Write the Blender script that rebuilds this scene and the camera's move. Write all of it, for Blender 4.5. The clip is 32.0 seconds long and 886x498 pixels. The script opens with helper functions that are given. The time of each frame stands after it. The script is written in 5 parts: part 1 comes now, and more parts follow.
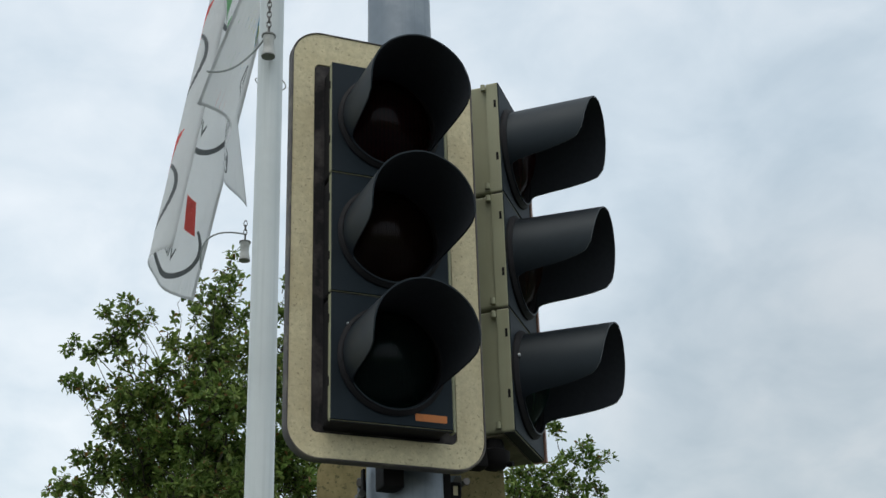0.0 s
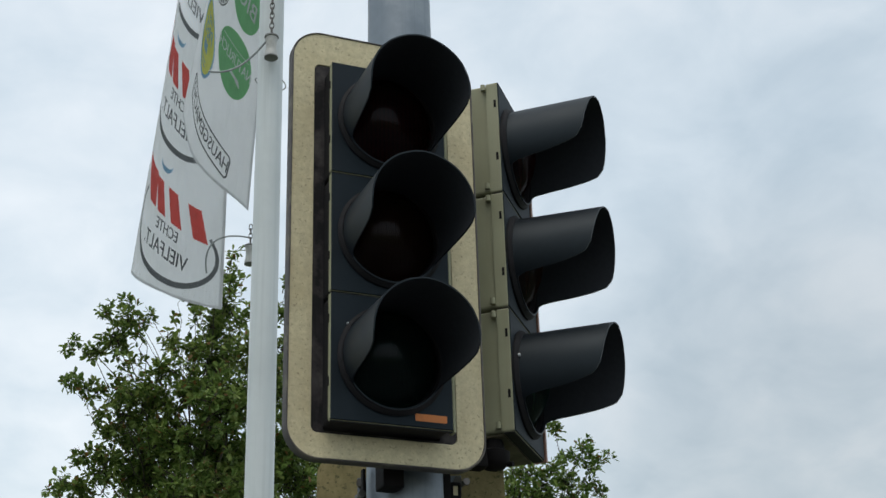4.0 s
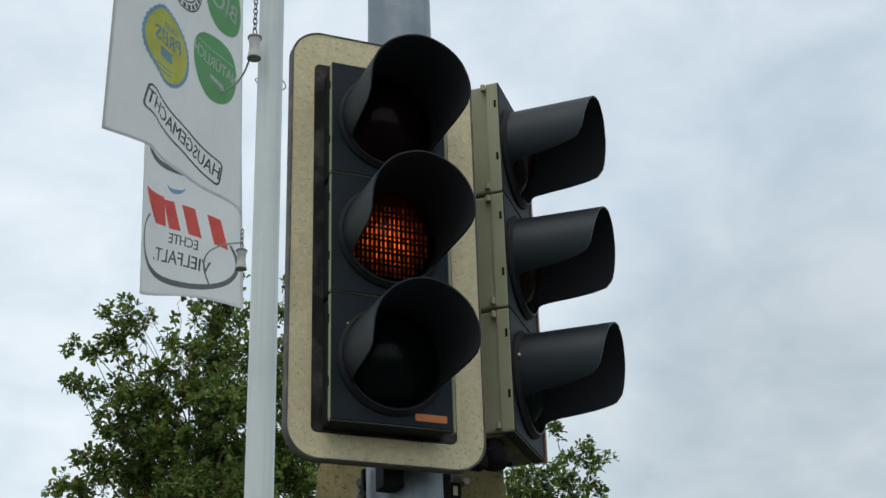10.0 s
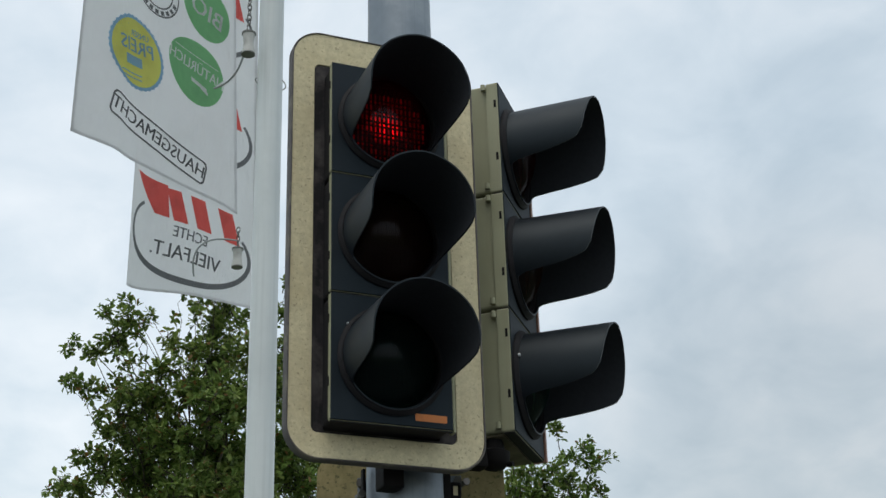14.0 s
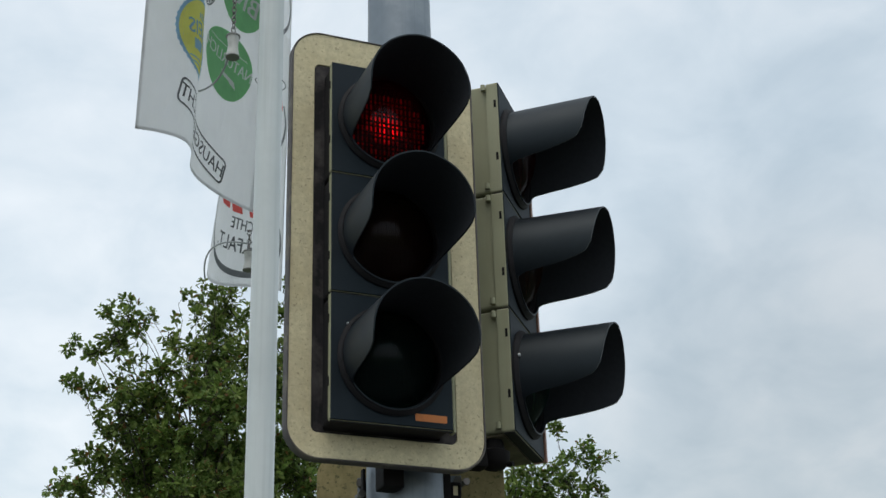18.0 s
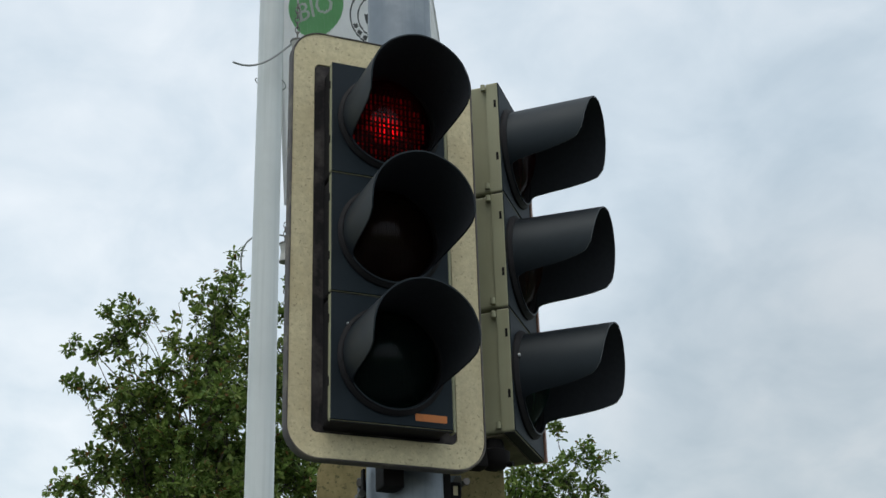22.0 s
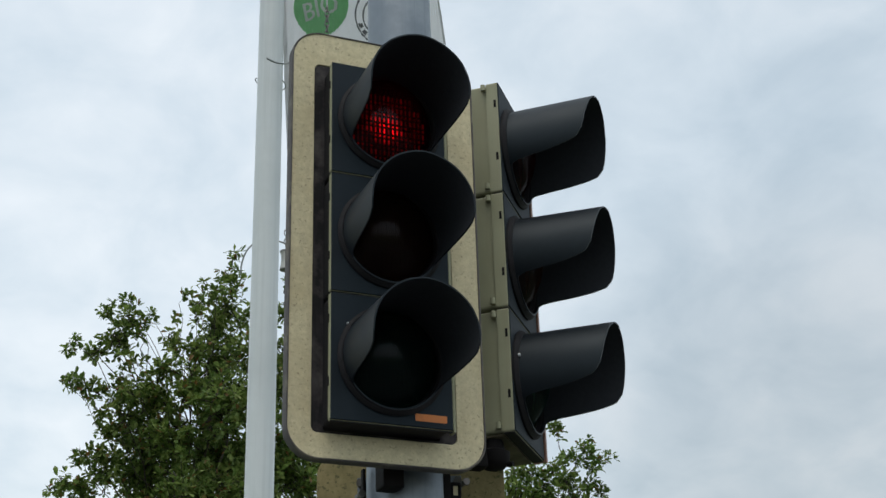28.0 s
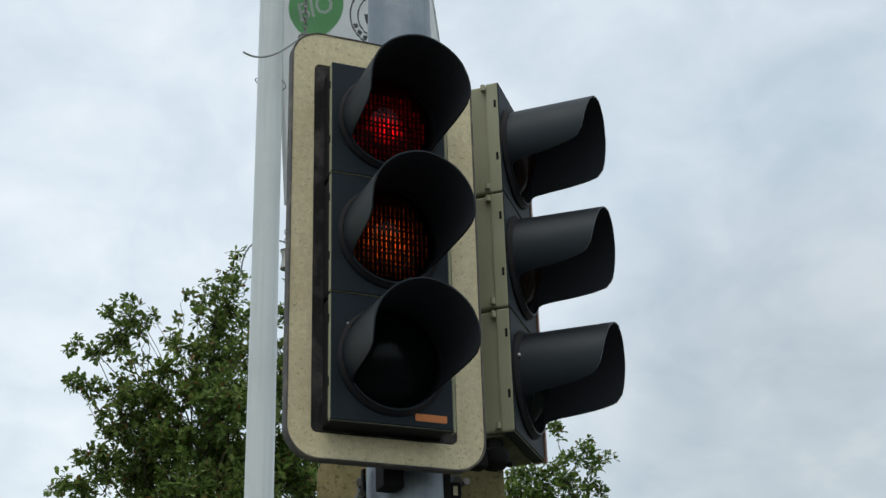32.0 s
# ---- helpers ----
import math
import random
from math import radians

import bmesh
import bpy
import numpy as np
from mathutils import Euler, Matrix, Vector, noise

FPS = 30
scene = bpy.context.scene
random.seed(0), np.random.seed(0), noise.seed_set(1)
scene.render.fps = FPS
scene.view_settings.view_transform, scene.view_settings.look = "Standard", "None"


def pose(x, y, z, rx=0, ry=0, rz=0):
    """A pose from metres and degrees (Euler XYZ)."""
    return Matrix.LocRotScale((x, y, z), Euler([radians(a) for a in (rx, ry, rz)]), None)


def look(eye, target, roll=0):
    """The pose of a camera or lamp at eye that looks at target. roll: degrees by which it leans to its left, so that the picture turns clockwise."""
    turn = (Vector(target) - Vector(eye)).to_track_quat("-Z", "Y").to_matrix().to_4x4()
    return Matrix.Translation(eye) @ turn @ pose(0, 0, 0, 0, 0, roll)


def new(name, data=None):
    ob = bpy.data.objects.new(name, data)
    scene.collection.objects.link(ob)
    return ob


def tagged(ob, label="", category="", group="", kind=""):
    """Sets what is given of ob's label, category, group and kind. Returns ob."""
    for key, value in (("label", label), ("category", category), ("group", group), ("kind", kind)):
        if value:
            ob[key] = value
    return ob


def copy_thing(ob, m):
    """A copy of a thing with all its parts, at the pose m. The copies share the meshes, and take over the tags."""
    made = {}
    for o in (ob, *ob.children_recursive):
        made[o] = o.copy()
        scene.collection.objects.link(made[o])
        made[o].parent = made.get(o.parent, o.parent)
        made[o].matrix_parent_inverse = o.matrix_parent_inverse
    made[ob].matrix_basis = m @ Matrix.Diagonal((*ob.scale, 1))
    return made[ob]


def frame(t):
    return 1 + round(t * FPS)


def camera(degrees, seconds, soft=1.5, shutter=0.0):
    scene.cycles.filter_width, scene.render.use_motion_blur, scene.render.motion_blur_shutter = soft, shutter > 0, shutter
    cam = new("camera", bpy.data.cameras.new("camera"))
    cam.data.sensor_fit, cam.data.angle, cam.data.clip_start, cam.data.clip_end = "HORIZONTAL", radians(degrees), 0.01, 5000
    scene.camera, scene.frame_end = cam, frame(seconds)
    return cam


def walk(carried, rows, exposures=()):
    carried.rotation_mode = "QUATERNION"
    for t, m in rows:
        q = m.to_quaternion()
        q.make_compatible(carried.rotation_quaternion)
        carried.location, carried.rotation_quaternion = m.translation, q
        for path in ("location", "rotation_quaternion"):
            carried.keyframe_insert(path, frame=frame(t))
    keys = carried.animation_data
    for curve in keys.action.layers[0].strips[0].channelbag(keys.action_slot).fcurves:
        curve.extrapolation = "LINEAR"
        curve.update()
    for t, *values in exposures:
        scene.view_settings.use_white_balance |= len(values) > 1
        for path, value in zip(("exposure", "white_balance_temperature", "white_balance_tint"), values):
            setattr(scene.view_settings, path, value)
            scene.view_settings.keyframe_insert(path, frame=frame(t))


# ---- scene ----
DURATION = 32.0
cam = camera(34.38, DURATION, soft=1.5)
EYE = (-0.7122, -2.2259, 1.60)
VIEW = look(EYE, (0.3357, 0.2807, 2.8724), -1.80)
walk(cam, [(0.0, VIEW), (DURATION, VIEW)])

# ---- world, sun, exposure ----
scene.view_settings.exposure = 0.0


def nd(tree, kind, at=(0, 0), **sockets):
    n = tree.nodes.new(kind)
    n.location = at
    for k, v in sockets.items():
        n.inputs[k.replace("_", " ")].default_value = v
    return n


def make_world():
    world = bpy.data.worlds.new("overcast_sky")
    world.use_nodes = True
    t = world.node_tree
    t.nodes.clear()
    out = t.nodes.new("ShaderNodeOutputWorld")
    bg = t.nodes.new("ShaderNodeBackground")
    bg.inputs["Strength"].default_value = 0.97
    sky = t.nodes.new("ShaderNodeTexSky")
    sky.sky_type = "NISHITA"
    sky.sun_disc = False
    sky.sun_elevation = radians(66)
    sky.sun_rotation = radians(215)
    sky.air_density, sky.dust_density, sky.ozone_density = 1.5, 4.0, 1.5
    co = t.nodes.new("ShaderNodeTexCoord")
    # cloud layer: wide soft banks and finer billows, looked up on a flat deck overhead
    sep = t.nodes.new("ShaderNodeSeparateXYZ")
    up = nd(t, "ShaderNodeMath")
    up.operation = "MAXIMUM"
    up.inputs[1].default_value = 0.08
    div = t.nodes.new("ShaderNodeVectorMath")
    div.operation = "DIVIDE"
    comb = t.nodes.new("ShaderNodeCombineXYZ")
    t.links.new(co.outputs["Generated"], sep.inputs[0])
    t.links.new(sep.outputs["Z"], up.inputs[0])
    for i in range(3):
        t.links.new(up.outputs[0], comb.inputs[i])
    t.links.new(co.outputs["Generated"], div.inputs[0])
    t.links.new(comb.outputs[0], div.inputs[1])
    flat = t.nodes.new("ShaderNodeMix")
    flat.data_type = "VECTOR"
    flat.inputs[0].default_value = 0.72
    t.links.new(div.outputs[0], flat.inputs[4])
    wide = t.nodes.new("ShaderNodeVectorMath")
    wide.operation = "MULTIPLY"
    wide.inputs[1].default_value = (2.6, 2.6, 3.4)
    t.links.new(co.outputs["Generated"], wide.inputs[0])
    t.links.new(wide.outputs[0], flat.inputs[5])
    big = nd(t, "ShaderNodeTexNoise", Scale=1.1, Detail=3.0, Roughness=0.5, Distortion=0.2)
    fine = nd(t, "ShaderNodeTexNoise", Scale=4.6, Detail=6.0, Roughness=0.52, Distortion=0.3)
    for n in (big, fine):
        t.links.new(flat.outputs[1], n.inputs["Vector"])
    mix = nd(t, "ShaderNodeMix", Factor=0.58)
    t.links.new(big.outputs["Fac"], mix.inputs[2])
    t.links.new(fine.outputs["Fac"], mix.inputs[3])
    ramp = t.nodes.new("ShaderNodeValToRGB")
    el = ramp.color_ramp.elements
    el[0].position, el[0].color = 0.30, (0.510, 0.600, 0.655, 1)
    el[1].position, el[1].color = 0.66, (0.845, 0.888, 0.905, 1)
    mid = el.new(0.48)
    mid.color = (0.665, 0.742, 0.785, 1)
    t.links.new(mix.outputs[0], ramp.inputs["Fac"])
    # a little of the clear sky's own gradient shines through the deck
    scale = t.nodes.new("ShaderNodeVectorMath")
    scale.operation = "SCALE"
    scale.inputs["Scale"].default_value = 0.05
    add = t.nodes.new("ShaderNodeVectorMath")
    add.operation = "ADD"
    t.links.new(sky.outputs[0], scale.inputs[0])
    t.links.new(scale.outputs[0], add.inputs[0])
    t.links.new(ramp.outputs[0], add.inputs[1])
    # the veiled sun brightens the cloud on its side of the sky
    norm = t.nodes.new("ShaderNodeVectorMath")
    norm.operation = "NORMALIZE"
    t.links.new(co.outputs["Generated"], norm.inputs[0])
    dot = t.nodes.new("ShaderNodeVectorMath")
    dot.operation = "DOT_PRODUCT"
    dot.inputs[1].default_value = Vector((0.115, 0.882, 0.457))
    t.links.new(norm.outputs[0], dot.inputs[0])
    veil = nd(t, "ShaderNodeMapRange")
    veil.inputs["From Min"].default_value, veil.inputs["From Max"].default_value = 0.875, 1.0
    veil.inputs["To Min"].default_value, veil.inputs["To Max"].default_value = 0.865, 0.925
    t.links.new(dot.outputs["Value"], veil.inputs["Value"])
    lit = t.nodes.new("ShaderNodeVectorMath")
    lit.operation = "SCALE"
    t.links.new(add.outputs[0], lit.inputs[0])
    # a heavier bank stands low on the far side
    bank_at = t.nodes.new("ShaderNodeVectorMath")
    bank_at.operation = "DOT_PRODUCT"
    bank_at.inputs[1].default_value = (0.596, 0.760, 0.257)
    t.links.new(norm.outputs[0], bank_at.inputs[0])
    bank = nd(t, "ShaderNodeMapRange")
    bank.interpolation_type = "SMOOTHSTEP"
    bank.inputs["From Min"].default_value, bank.inputs["From Max"].default_value = 0.968, 1.0
    bank.inputs["To Min"].default_value, bank.inputs["To Max"].default_value = 1.0, 0.80
    t.links.new(bank_at.outputs["Value"], bank.inputs["Value"])
    both = nd(t, "ShaderNodeMath")
    both.operation = "MULTIPLY"
    t.links.new(veil.outputs[0], both.inputs[0])
    t.links.new(bank.outputs[0], both.inputs[1])
    t.links.new(both.outputs[0], lit.inputs["Scale"])
    t.links.new(lit.outputs[0], bg.inputs["Color"])
    t.links.new(bg.outputs[0], out.inputs[0])
    scene.world = world


make_world()
sun = new("sun", bpy.data.lights.new("sun", "SUN"))
sun.data.energy, sun.data.angle, sun.data.color = 0.75, radians(40), (1.0, 0.96, 0.9)
sun.matrix_world = look((-3.5, -5.0, 14.0), (0, 0, 0))


# ---- materials ----
def material(name, base, rough=0.6, metal=0.0, vary=0.12, grain=30.0, stain=2.0, stain_to=None, stain_at=(0.5, 0.7), bump=0.15,
             spots=None, streak=None, coat=0.0, sheer=0.0, gloss=0.5, sheen_tint=None, woven=None):
    """A surface with two scales of change (grain and stains), fine relief, and optional dark spots and upright streaks."""
    m = bpy.data.materials.new(name)
    m.use_nodes = True
    t = m.node_tree
    b = t.nodes["Principled BSDF"]
    b.inputs["Metallic"].default_value = metal
    b.inputs["Coat Weight"].default_value = coat
    b.inputs["Specular IOR Level"].default_value = gloss
    if sheen_tint:
        b.inputs["Specular Tint"].default_value = (*sheen_tint, 1)
    co = t.nodes.new("ShaderNodeTexCoord")
    geo = t.nodes.new("ShaderNodeObjectInfo")
    off = t.nodes.new("ShaderNodeVectorMath")
    off.operation = "ADD"
    if woven:
        # laid out along the whole piece of cloth
        t.links.new(co.outputs["UV"], off.inputs[0])
    else:
        t.links.new(co.outputs["Object"], off.inputs[0])
        t.links.new(geo.outputs["Random"], off.inputs[1])
    n1 = nd(t, "ShaderNodeTexNoise", Scale=grain, Detail=6.0, Roughness=0.65)
    n2 = nd(t, "ShaderNodeTexNoise", Scale=stain, Detail=5.0, Roughness=0.6)
    for n in (n1, n2):
        t.links.new(off.outputs[0], n.inputs["Vector"])
    col = nd(t, "ShaderNodeMix")
    col.data_type = "RGBA"
    lo = tuple(c * (1 - vary) for c in base)
    hi = tuple(min(1, c * (1 + vary)) for c in base)
    col.inputs[6].default_value, col.inputs[7].default_value = (*lo, 1), (*hi, 1)
    t.links.new(n1.outputs["Fac"], col.inputs[0])
    last = col.outputs[2]

    def over(color, fac):
        nonlocal last
        mx = nd(t, "ShaderNodeMix")
        mx.data_type = "RGBA"
        mx.inputs[7].default_value = (*color, 1)
        t.links.new(fac, mx.inputs[0])
        t.links.new(last, mx.inputs[6])
        last = mx.outputs[2]

    def ramped(src, a, z, top=1.0):
        r = nd(t, "ShaderNodeMapRange")
        r.inputs["From Min"].default_value, r.inputs["From Max"].default_value = a, z
        r.inputs["To Max"].default_value = top
        t.links.new(src, r.inputs["Value"])
        return r.outputs[0]
    if stain_to:
        over(stain_to, ramped(n2.outputs["Fac"], *stain_at, 0.85))
    if spots:
        v = nd(t, "ShaderNodeTexNoise", Scale=spots[1], Detail=4.0, Roughness=0.7)
        t.links.new(off.outputs[0], v.inputs["Vector"])
        over(spots[0], ramped(v.outputs["Fac"], spots[2], spots[2] + 0.07, spots[3]))
    if streak:
        mp = t.nodes.new("ShaderNodeMapping")
        mp.inputs["Scale"].default_value = (streak[1], streak[1], streak[2])
        t.links.new(off.outputs[0], mp.inputs["Vector"])
        v = nd(t, "ShaderNodeTexNoise", Scale=1.0, Detail=4.0, Roughness=0.6)
        t.links.new(mp.outputs[0], v.inputs["Vector"])
        over(streak[0], ramped(v.outputs["Fac"], 0.48, 0.72, streak[3]))
    t.links.new(last, b.inputs["Base Color"])
    rr = nd(t, "ShaderNodeMapRange")
    rr.inputs["To Min"].default_value, rr.inputs["To Max"].default_value = max(0.03, rough - 0.12), min(1, rough + 0.12)
    t.links.new(n2.outputs["Fac"], rr.inputs["Value"])
    t.links.new(rr.outputs[0], b.inputs["Roughness"])
    bp = nd(t, "ShaderNodeBump", Strength=bump, Distance=0.002)
    t.links.new(n1.outputs["Fac"], bp.inputs["Height"])
    t.links.new(bp.outputs[0], b.inputs["Normal"])
    if woven:
        # soft creases, longer than they are wide
        mp = t.nodes.new("ShaderNodeMapping")
        mp.inputs["Scale"].default_value = (woven, woven * 0.35, woven)
        mp.inputs["Rotation"].default_value = (0, 0, radians(28))
        t.links.new(off.outputs[0], mp.inputs["Vector"])
        crease = nd(t, "ShaderNodeTexNoise", Scale=1.0, Detail=3.0, Roughness=0.5, Distortion=0.4)
        t.links.new(mp.outputs[0], crease.inputs["Vector"])
        fold = nd(t, "ShaderNodeBump", Strength=0.7, Distance=0.035)
        t.links.new(crease.outputs["Fac"], fold.inputs["Height"])
        t.links.new(bp.outputs[0], fold.inputs["Normal"])
        t.links.new(fold.outputs[0], b.inputs["Normal"])
    if sheer:
        tr = t.nodes.new("ShaderNodeBsdfTranslucent")
        t.links.new(last, tr.inputs["Color"])
        if woven:
            t.links.new(fold.outputs[0], tr.inputs["Normal"])
        ms = nd(t, "ShaderNodeMixShader", Fac=sheer)
        t.links.new(b.outputs[0], ms.inputs[1])
        t.links.new(tr.outputs[0], ms.inputs[2])
        t.links.new(ms.outputs[0], t.nodes["Material Output"].inputs["Surface"])
    return m


def lens_glass(name, tint, gloss=0.06):
    """Tinted signal glass: clear through its colour, with a polished skin."""
    m = bpy.data.materials.new(name)
    m.use_nodes = True
    t = m.node_tree
    t.nodes.clear()
    out = t.nodes.new("ShaderNodeOutputMaterial")
    clear = t.nodes.new("ShaderNodeBsdfTransparent")
    clear.inputs["Color"].default_value = (*tint, 1)
    skin = t.nodes.new("ShaderNodeBsdfGlossy")
    skin.inputs["Roughness"].default_value = 0.12
    skin.inputs["Color"].default_value = (0.9, 0.9, 0.95, 1)
    fr = nd(t, "ShaderNodeFresnel", IOR=1.22)
    mx = t.nodes.new("ShaderNodeMixShader")
    co = t.nodes.new("ShaderNodeTexCoord")
    n = nd(t, "ShaderNodeTexNoise", Scale=90.0, Detail=3.0)
    t.links.new(co.outputs["Object"], n.inputs["Vector"])
    bp = nd(t, "ShaderNodeBump", Strength=0.06, Distance=0.001)
    t.links.new(n.outputs["Fac"], bp.inputs["Height"])
    t.links.new(bp.outputs[0], skin.inputs["Normal"])
    milky = t.nodes.new("ShaderNodeBsdfTranslucent")
    milky.inputs["Color"].default_value = (*(min(1.0, 1.4 * c) for c in tint), 1)
    both = nd(t, "ShaderNodeMixShader", Fac=0.07)
    t.links.new(clear.outputs[0], both.inputs[1])
    t.links.new(milky.outputs[0], both.inputs[2])
    # road film on the glass: a little of its own colour, and a duller skin
    film = t.nodes.new("ShaderNodeBsdfDiffuse")
    film.inputs["Color"].default_value = (*(0.06 * c + 0.012 for c in tint), 1)
    body = nd(t, "ShaderNodeMixShader", Fac=0.2)
    t.links.new(both.outputs[0], body.inputs[1])
    t.links.new(film.outputs[0], body.inputs[2])
    dull = nd(t, "ShaderNodeMath")
    dull.operation = "MULTIPLY_ADD"
    dull.inputs[1].default_value, dull.inputs[2].default_value = 0.12, 0.0075
    t.links.new(fr.outputs[0], dull.inputs[0])
    t.links.new(dull.outputs[0], mx.inputs[0])
    t.links.new(body.outputs[0], mx.inputs[1])
    t.links.new(skin.outputs[0], mx.inputs[2])
    t.links.new(mx.outputs[0], out.inputs["Surface"])
    return m


def glow(name, color, strength, rim=0.24):
    m = bpy.data.materials.new(name)
    m.use_nodes = True
    t = m.node_tree
    t.nodes.clear()
    out = t.nodes.new("ShaderNodeOutputMaterial")
    em = t.nodes.new("ShaderNodeEmission")
    em.inputs["Color"].default_value = (*color, 1)
    geo = t.nodes.new("ShaderNodeNewGeometry")
    r = nd(t, "ShaderNodeMapRange")
    r.inputs["To Min"].default_value, r.inputs["To Max"].default_value = 0.12 * strength, 1.7 * strength
    t.links.new(geo.outputs["Random Per Island"], r.inputs["Value"])
    # the lamp is hottest in the middle of its board
    co = t.nodes.new("ShaderNodeTexCoord")
    ball = t.nodes.new("ShaderNodeTexGradient")
    ball.gradient_type = "SPHERICAL"
    mp = t.nodes.new("ShaderNodeMapping")
    mp.vector_type = "POINT"
    mp.inputs["Location"].default_value = (-1, 0, -1)
    mp.inputs["Scale"].default_value = (2, 0, 2)
    t.links.new(co.outputs["Generated"], mp.inputs["Vector"])
    t.links.new(mp.outputs[0], ball.inputs["Vector"])
    up = nd(t, "ShaderNodeMapRange")
    up.inputs["From Min"].default_value, up.inputs["From Max"].default_value, up.inputs["To Min"].default_value = rim, 0.85, 0.05
    up.interpolation_type = "SMOOTHSTEP"
    t.links.new(ball.outputs["Fac"], up.inputs["Value"])
    mul = nd(t, "ShaderNodeMath")
    mul.operation = "MULTIPLY"
    t.links.new(r.outputs[0], mul.inputs[0])
    t.links.new(up.outputs[0], mul.inputs[1])
    t.links.new(mul.outputs[0], em.inputs["Strength"])
    t.links.new(em.outputs[0], out.inputs["Surface"])
    return m


CREAM = material("weathered_cream_coating", (0.60, 0.53, 0.335), 0.7, vary=0.38, grain=110, stain=9, stain_to=(0.44, 0.36, 0.20),
                 stain_at=(0.5, 0.88), bump=0.25, spots=((0.24, 0.19, 0.12), 150, 0.588, 0.7), streak=((0.50, 0.43, 0.27), 45, 6, 0.5))
OLIVE = material("weathered_olive_cream_plastic", (0.30, 0.30, 0.19), 0.6, vary=0.08, grain=80, stain=5, stain_to=(0.24, 0.235, 0.135),
                 stain_at=(0.44, 0.72), bump=0.1, streak=((0.25, 0.24, 0.15), 60, 3, 0.5))
# olive plastic with the underside's shade put into its colour
OLIVE_SHADE = material("shade_dark_brown_olive_plastic", (0.085, 0.078, 0.048), 0.8, vary=0.3, grain=70, stain=14, stain_to=(0.17, 0.15, 0.09),
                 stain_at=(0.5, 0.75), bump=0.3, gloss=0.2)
MOSSY = material("mossy_cream_board_back", (0.37, 0.30, 0.14), 0.85, vary=0.34, grain=110, stain=14, stain_to=(0.20, 0.18, 0.07),
                 stain_at=(0.42, 0.7), bump=0.5, spots=((0.12, 0.12, 0.05), 90, 0.56, 0.8))
DOOR = material("anthracite_signal_plastic", (0.010, 0.0145, 0.019), 0.62, vary=0.12, grain=220, stain=6, stain_to=(0.020, 0.026, 0.032),
                stain_at=(0.5, 0.8), bump=0.08, gloss=0.24, sheen_tint=(0.75, 0.9, 1.0))
VISOR = material("sun_faded_visor_plastic", (0.0085, 0.0112, 0.0145), 0.5, vary=0.2, grain=140, stain=8, stain_to=(0.012, 0.0155, 0.022),
                 stain_at=(0.5, 0.8), bump=0.06, gloss=0.31, sheen_tint=(0.78, 0.93, 1.0))
VISOR_IN = material("matt_black_visor_lining", (0.035, 0.038, 0.044), 0.8, vary=0.25, grain=120, stain=8, bump=0.05, gloss=0.13)
# seal rubber; also carries the shade painted onto the board head's chamber
RUBBER_AND_SHADE = material("black_rubber_seal_and_shade", (0.011, 0.0105, 0.012), 0.75, vary=0.2, grain=160, stain=9, gloss=0.25, stain_to=(0.035, 0.032, 0.035),
                  stain_at=(0.55, 0.8), bump=0.2)
INFILL = material("chalky_black_rubber", (0.0135, 0.0125, 0.0135), 0.8, vary=0.25, grain=120, stain=16, gloss=0.2, stain_to=(0.115, 0.102, 0.095),
                  stain_at=(0.47, 0.74), bump=0.25, streak=((0.045, 0.040, 0.042), 70, 9, 0.7))
EDGE = material("dirty_edge_trim", (0.085, 0.077, 0.075), 0.7, vary=0.25, grain=90, stain=20, stain_to=(0.24, 0.215, 0.16),
                stain_at=(0.5, 0.75), bump=0.3)
ZINC = material("galvanised_steel", (0.205, 0.24, 0.275), 0.5, metal=0.35, vary=0.16, grain=40, stain=5, stain_to=(0.31, 0.35, 0.385),
                stain_at=(0.47, 0.66), bump=0.12, streak=((0.16, 0.19, 0.22), 70, 2.5, 0.6))
STEEL = material("dull_bolt_steel", (0.15, 0.15, 0.145), 0.45, metal=0.5, vary=0.2, grain=150, stain=30, stain_to=(0.14, 0.10, 0.07),
                 stain_at=(0.5, 0.75), bump=0.2)
BRIGHT = material("bright_screw_steel", (0.72, 0.73, 0.74), 0.3, metal=0.5, vary=0.1, grain=300, stain=60, bump=0.05)
BLACK = material("black_cast_bracket", (0.011, 0.010, 0.010), 0.75, gloss=0.12, vary=0.2, grain=90, stain=12, bump=0.2)
RUST = material("reddish_brown_edge_strip", (0.32, 0.16, 0.11), 0.7, vary=0.25, grain=120, stain=25, stain_to=(0.36, 0.30, 0.26),
                stain_at=(0.5, 0.7), bump=0.2)
POLE = material("white_powder_coated_pole", (0.60, 0.64, 0.64), 0.33, metal=0.0, vary=0.04, grain=25, stain=2.5, stain_to=(0.52, 0.56, 0.56),
                stain_at=(0.45, 0.75), bump=0.03, streak=((0.46, 0.50, 0.50), 55, 1.2, 0.5), coat=0.2)
STICKER = material("orange_sticker", (0.58, 0.18, 0.035), 0.55, vary=0.1, grain=150, stain=40, stain_to=(0.42, 0.14, 0.04),
                   stain_at=(0.5, 0.8), bump=0.1)
LENS_RED = lens_glass("red_lens_glass", (0.32, 0.03, 0.05))
LENS_AMBER = lens_glass("amber_lens_glass", (0.38, 0.15, 0.07))
LENS_GREEN = lens_glass("green_lens_glass", (0.12, 0.34, 0.30))
GLOW_RED = glow("lit_red_dots", (1.0, 0.03, 0.045), 2.8, 0.42)
GLOW_AMBER = glow("lit_amber_dots", (1.0, 0.34, 0.05), 2.8, 0.08)
GLOW_GREEN = glow("lit_green_dots", (0.55, 1.0, 0.84), 4.0, 0.08)
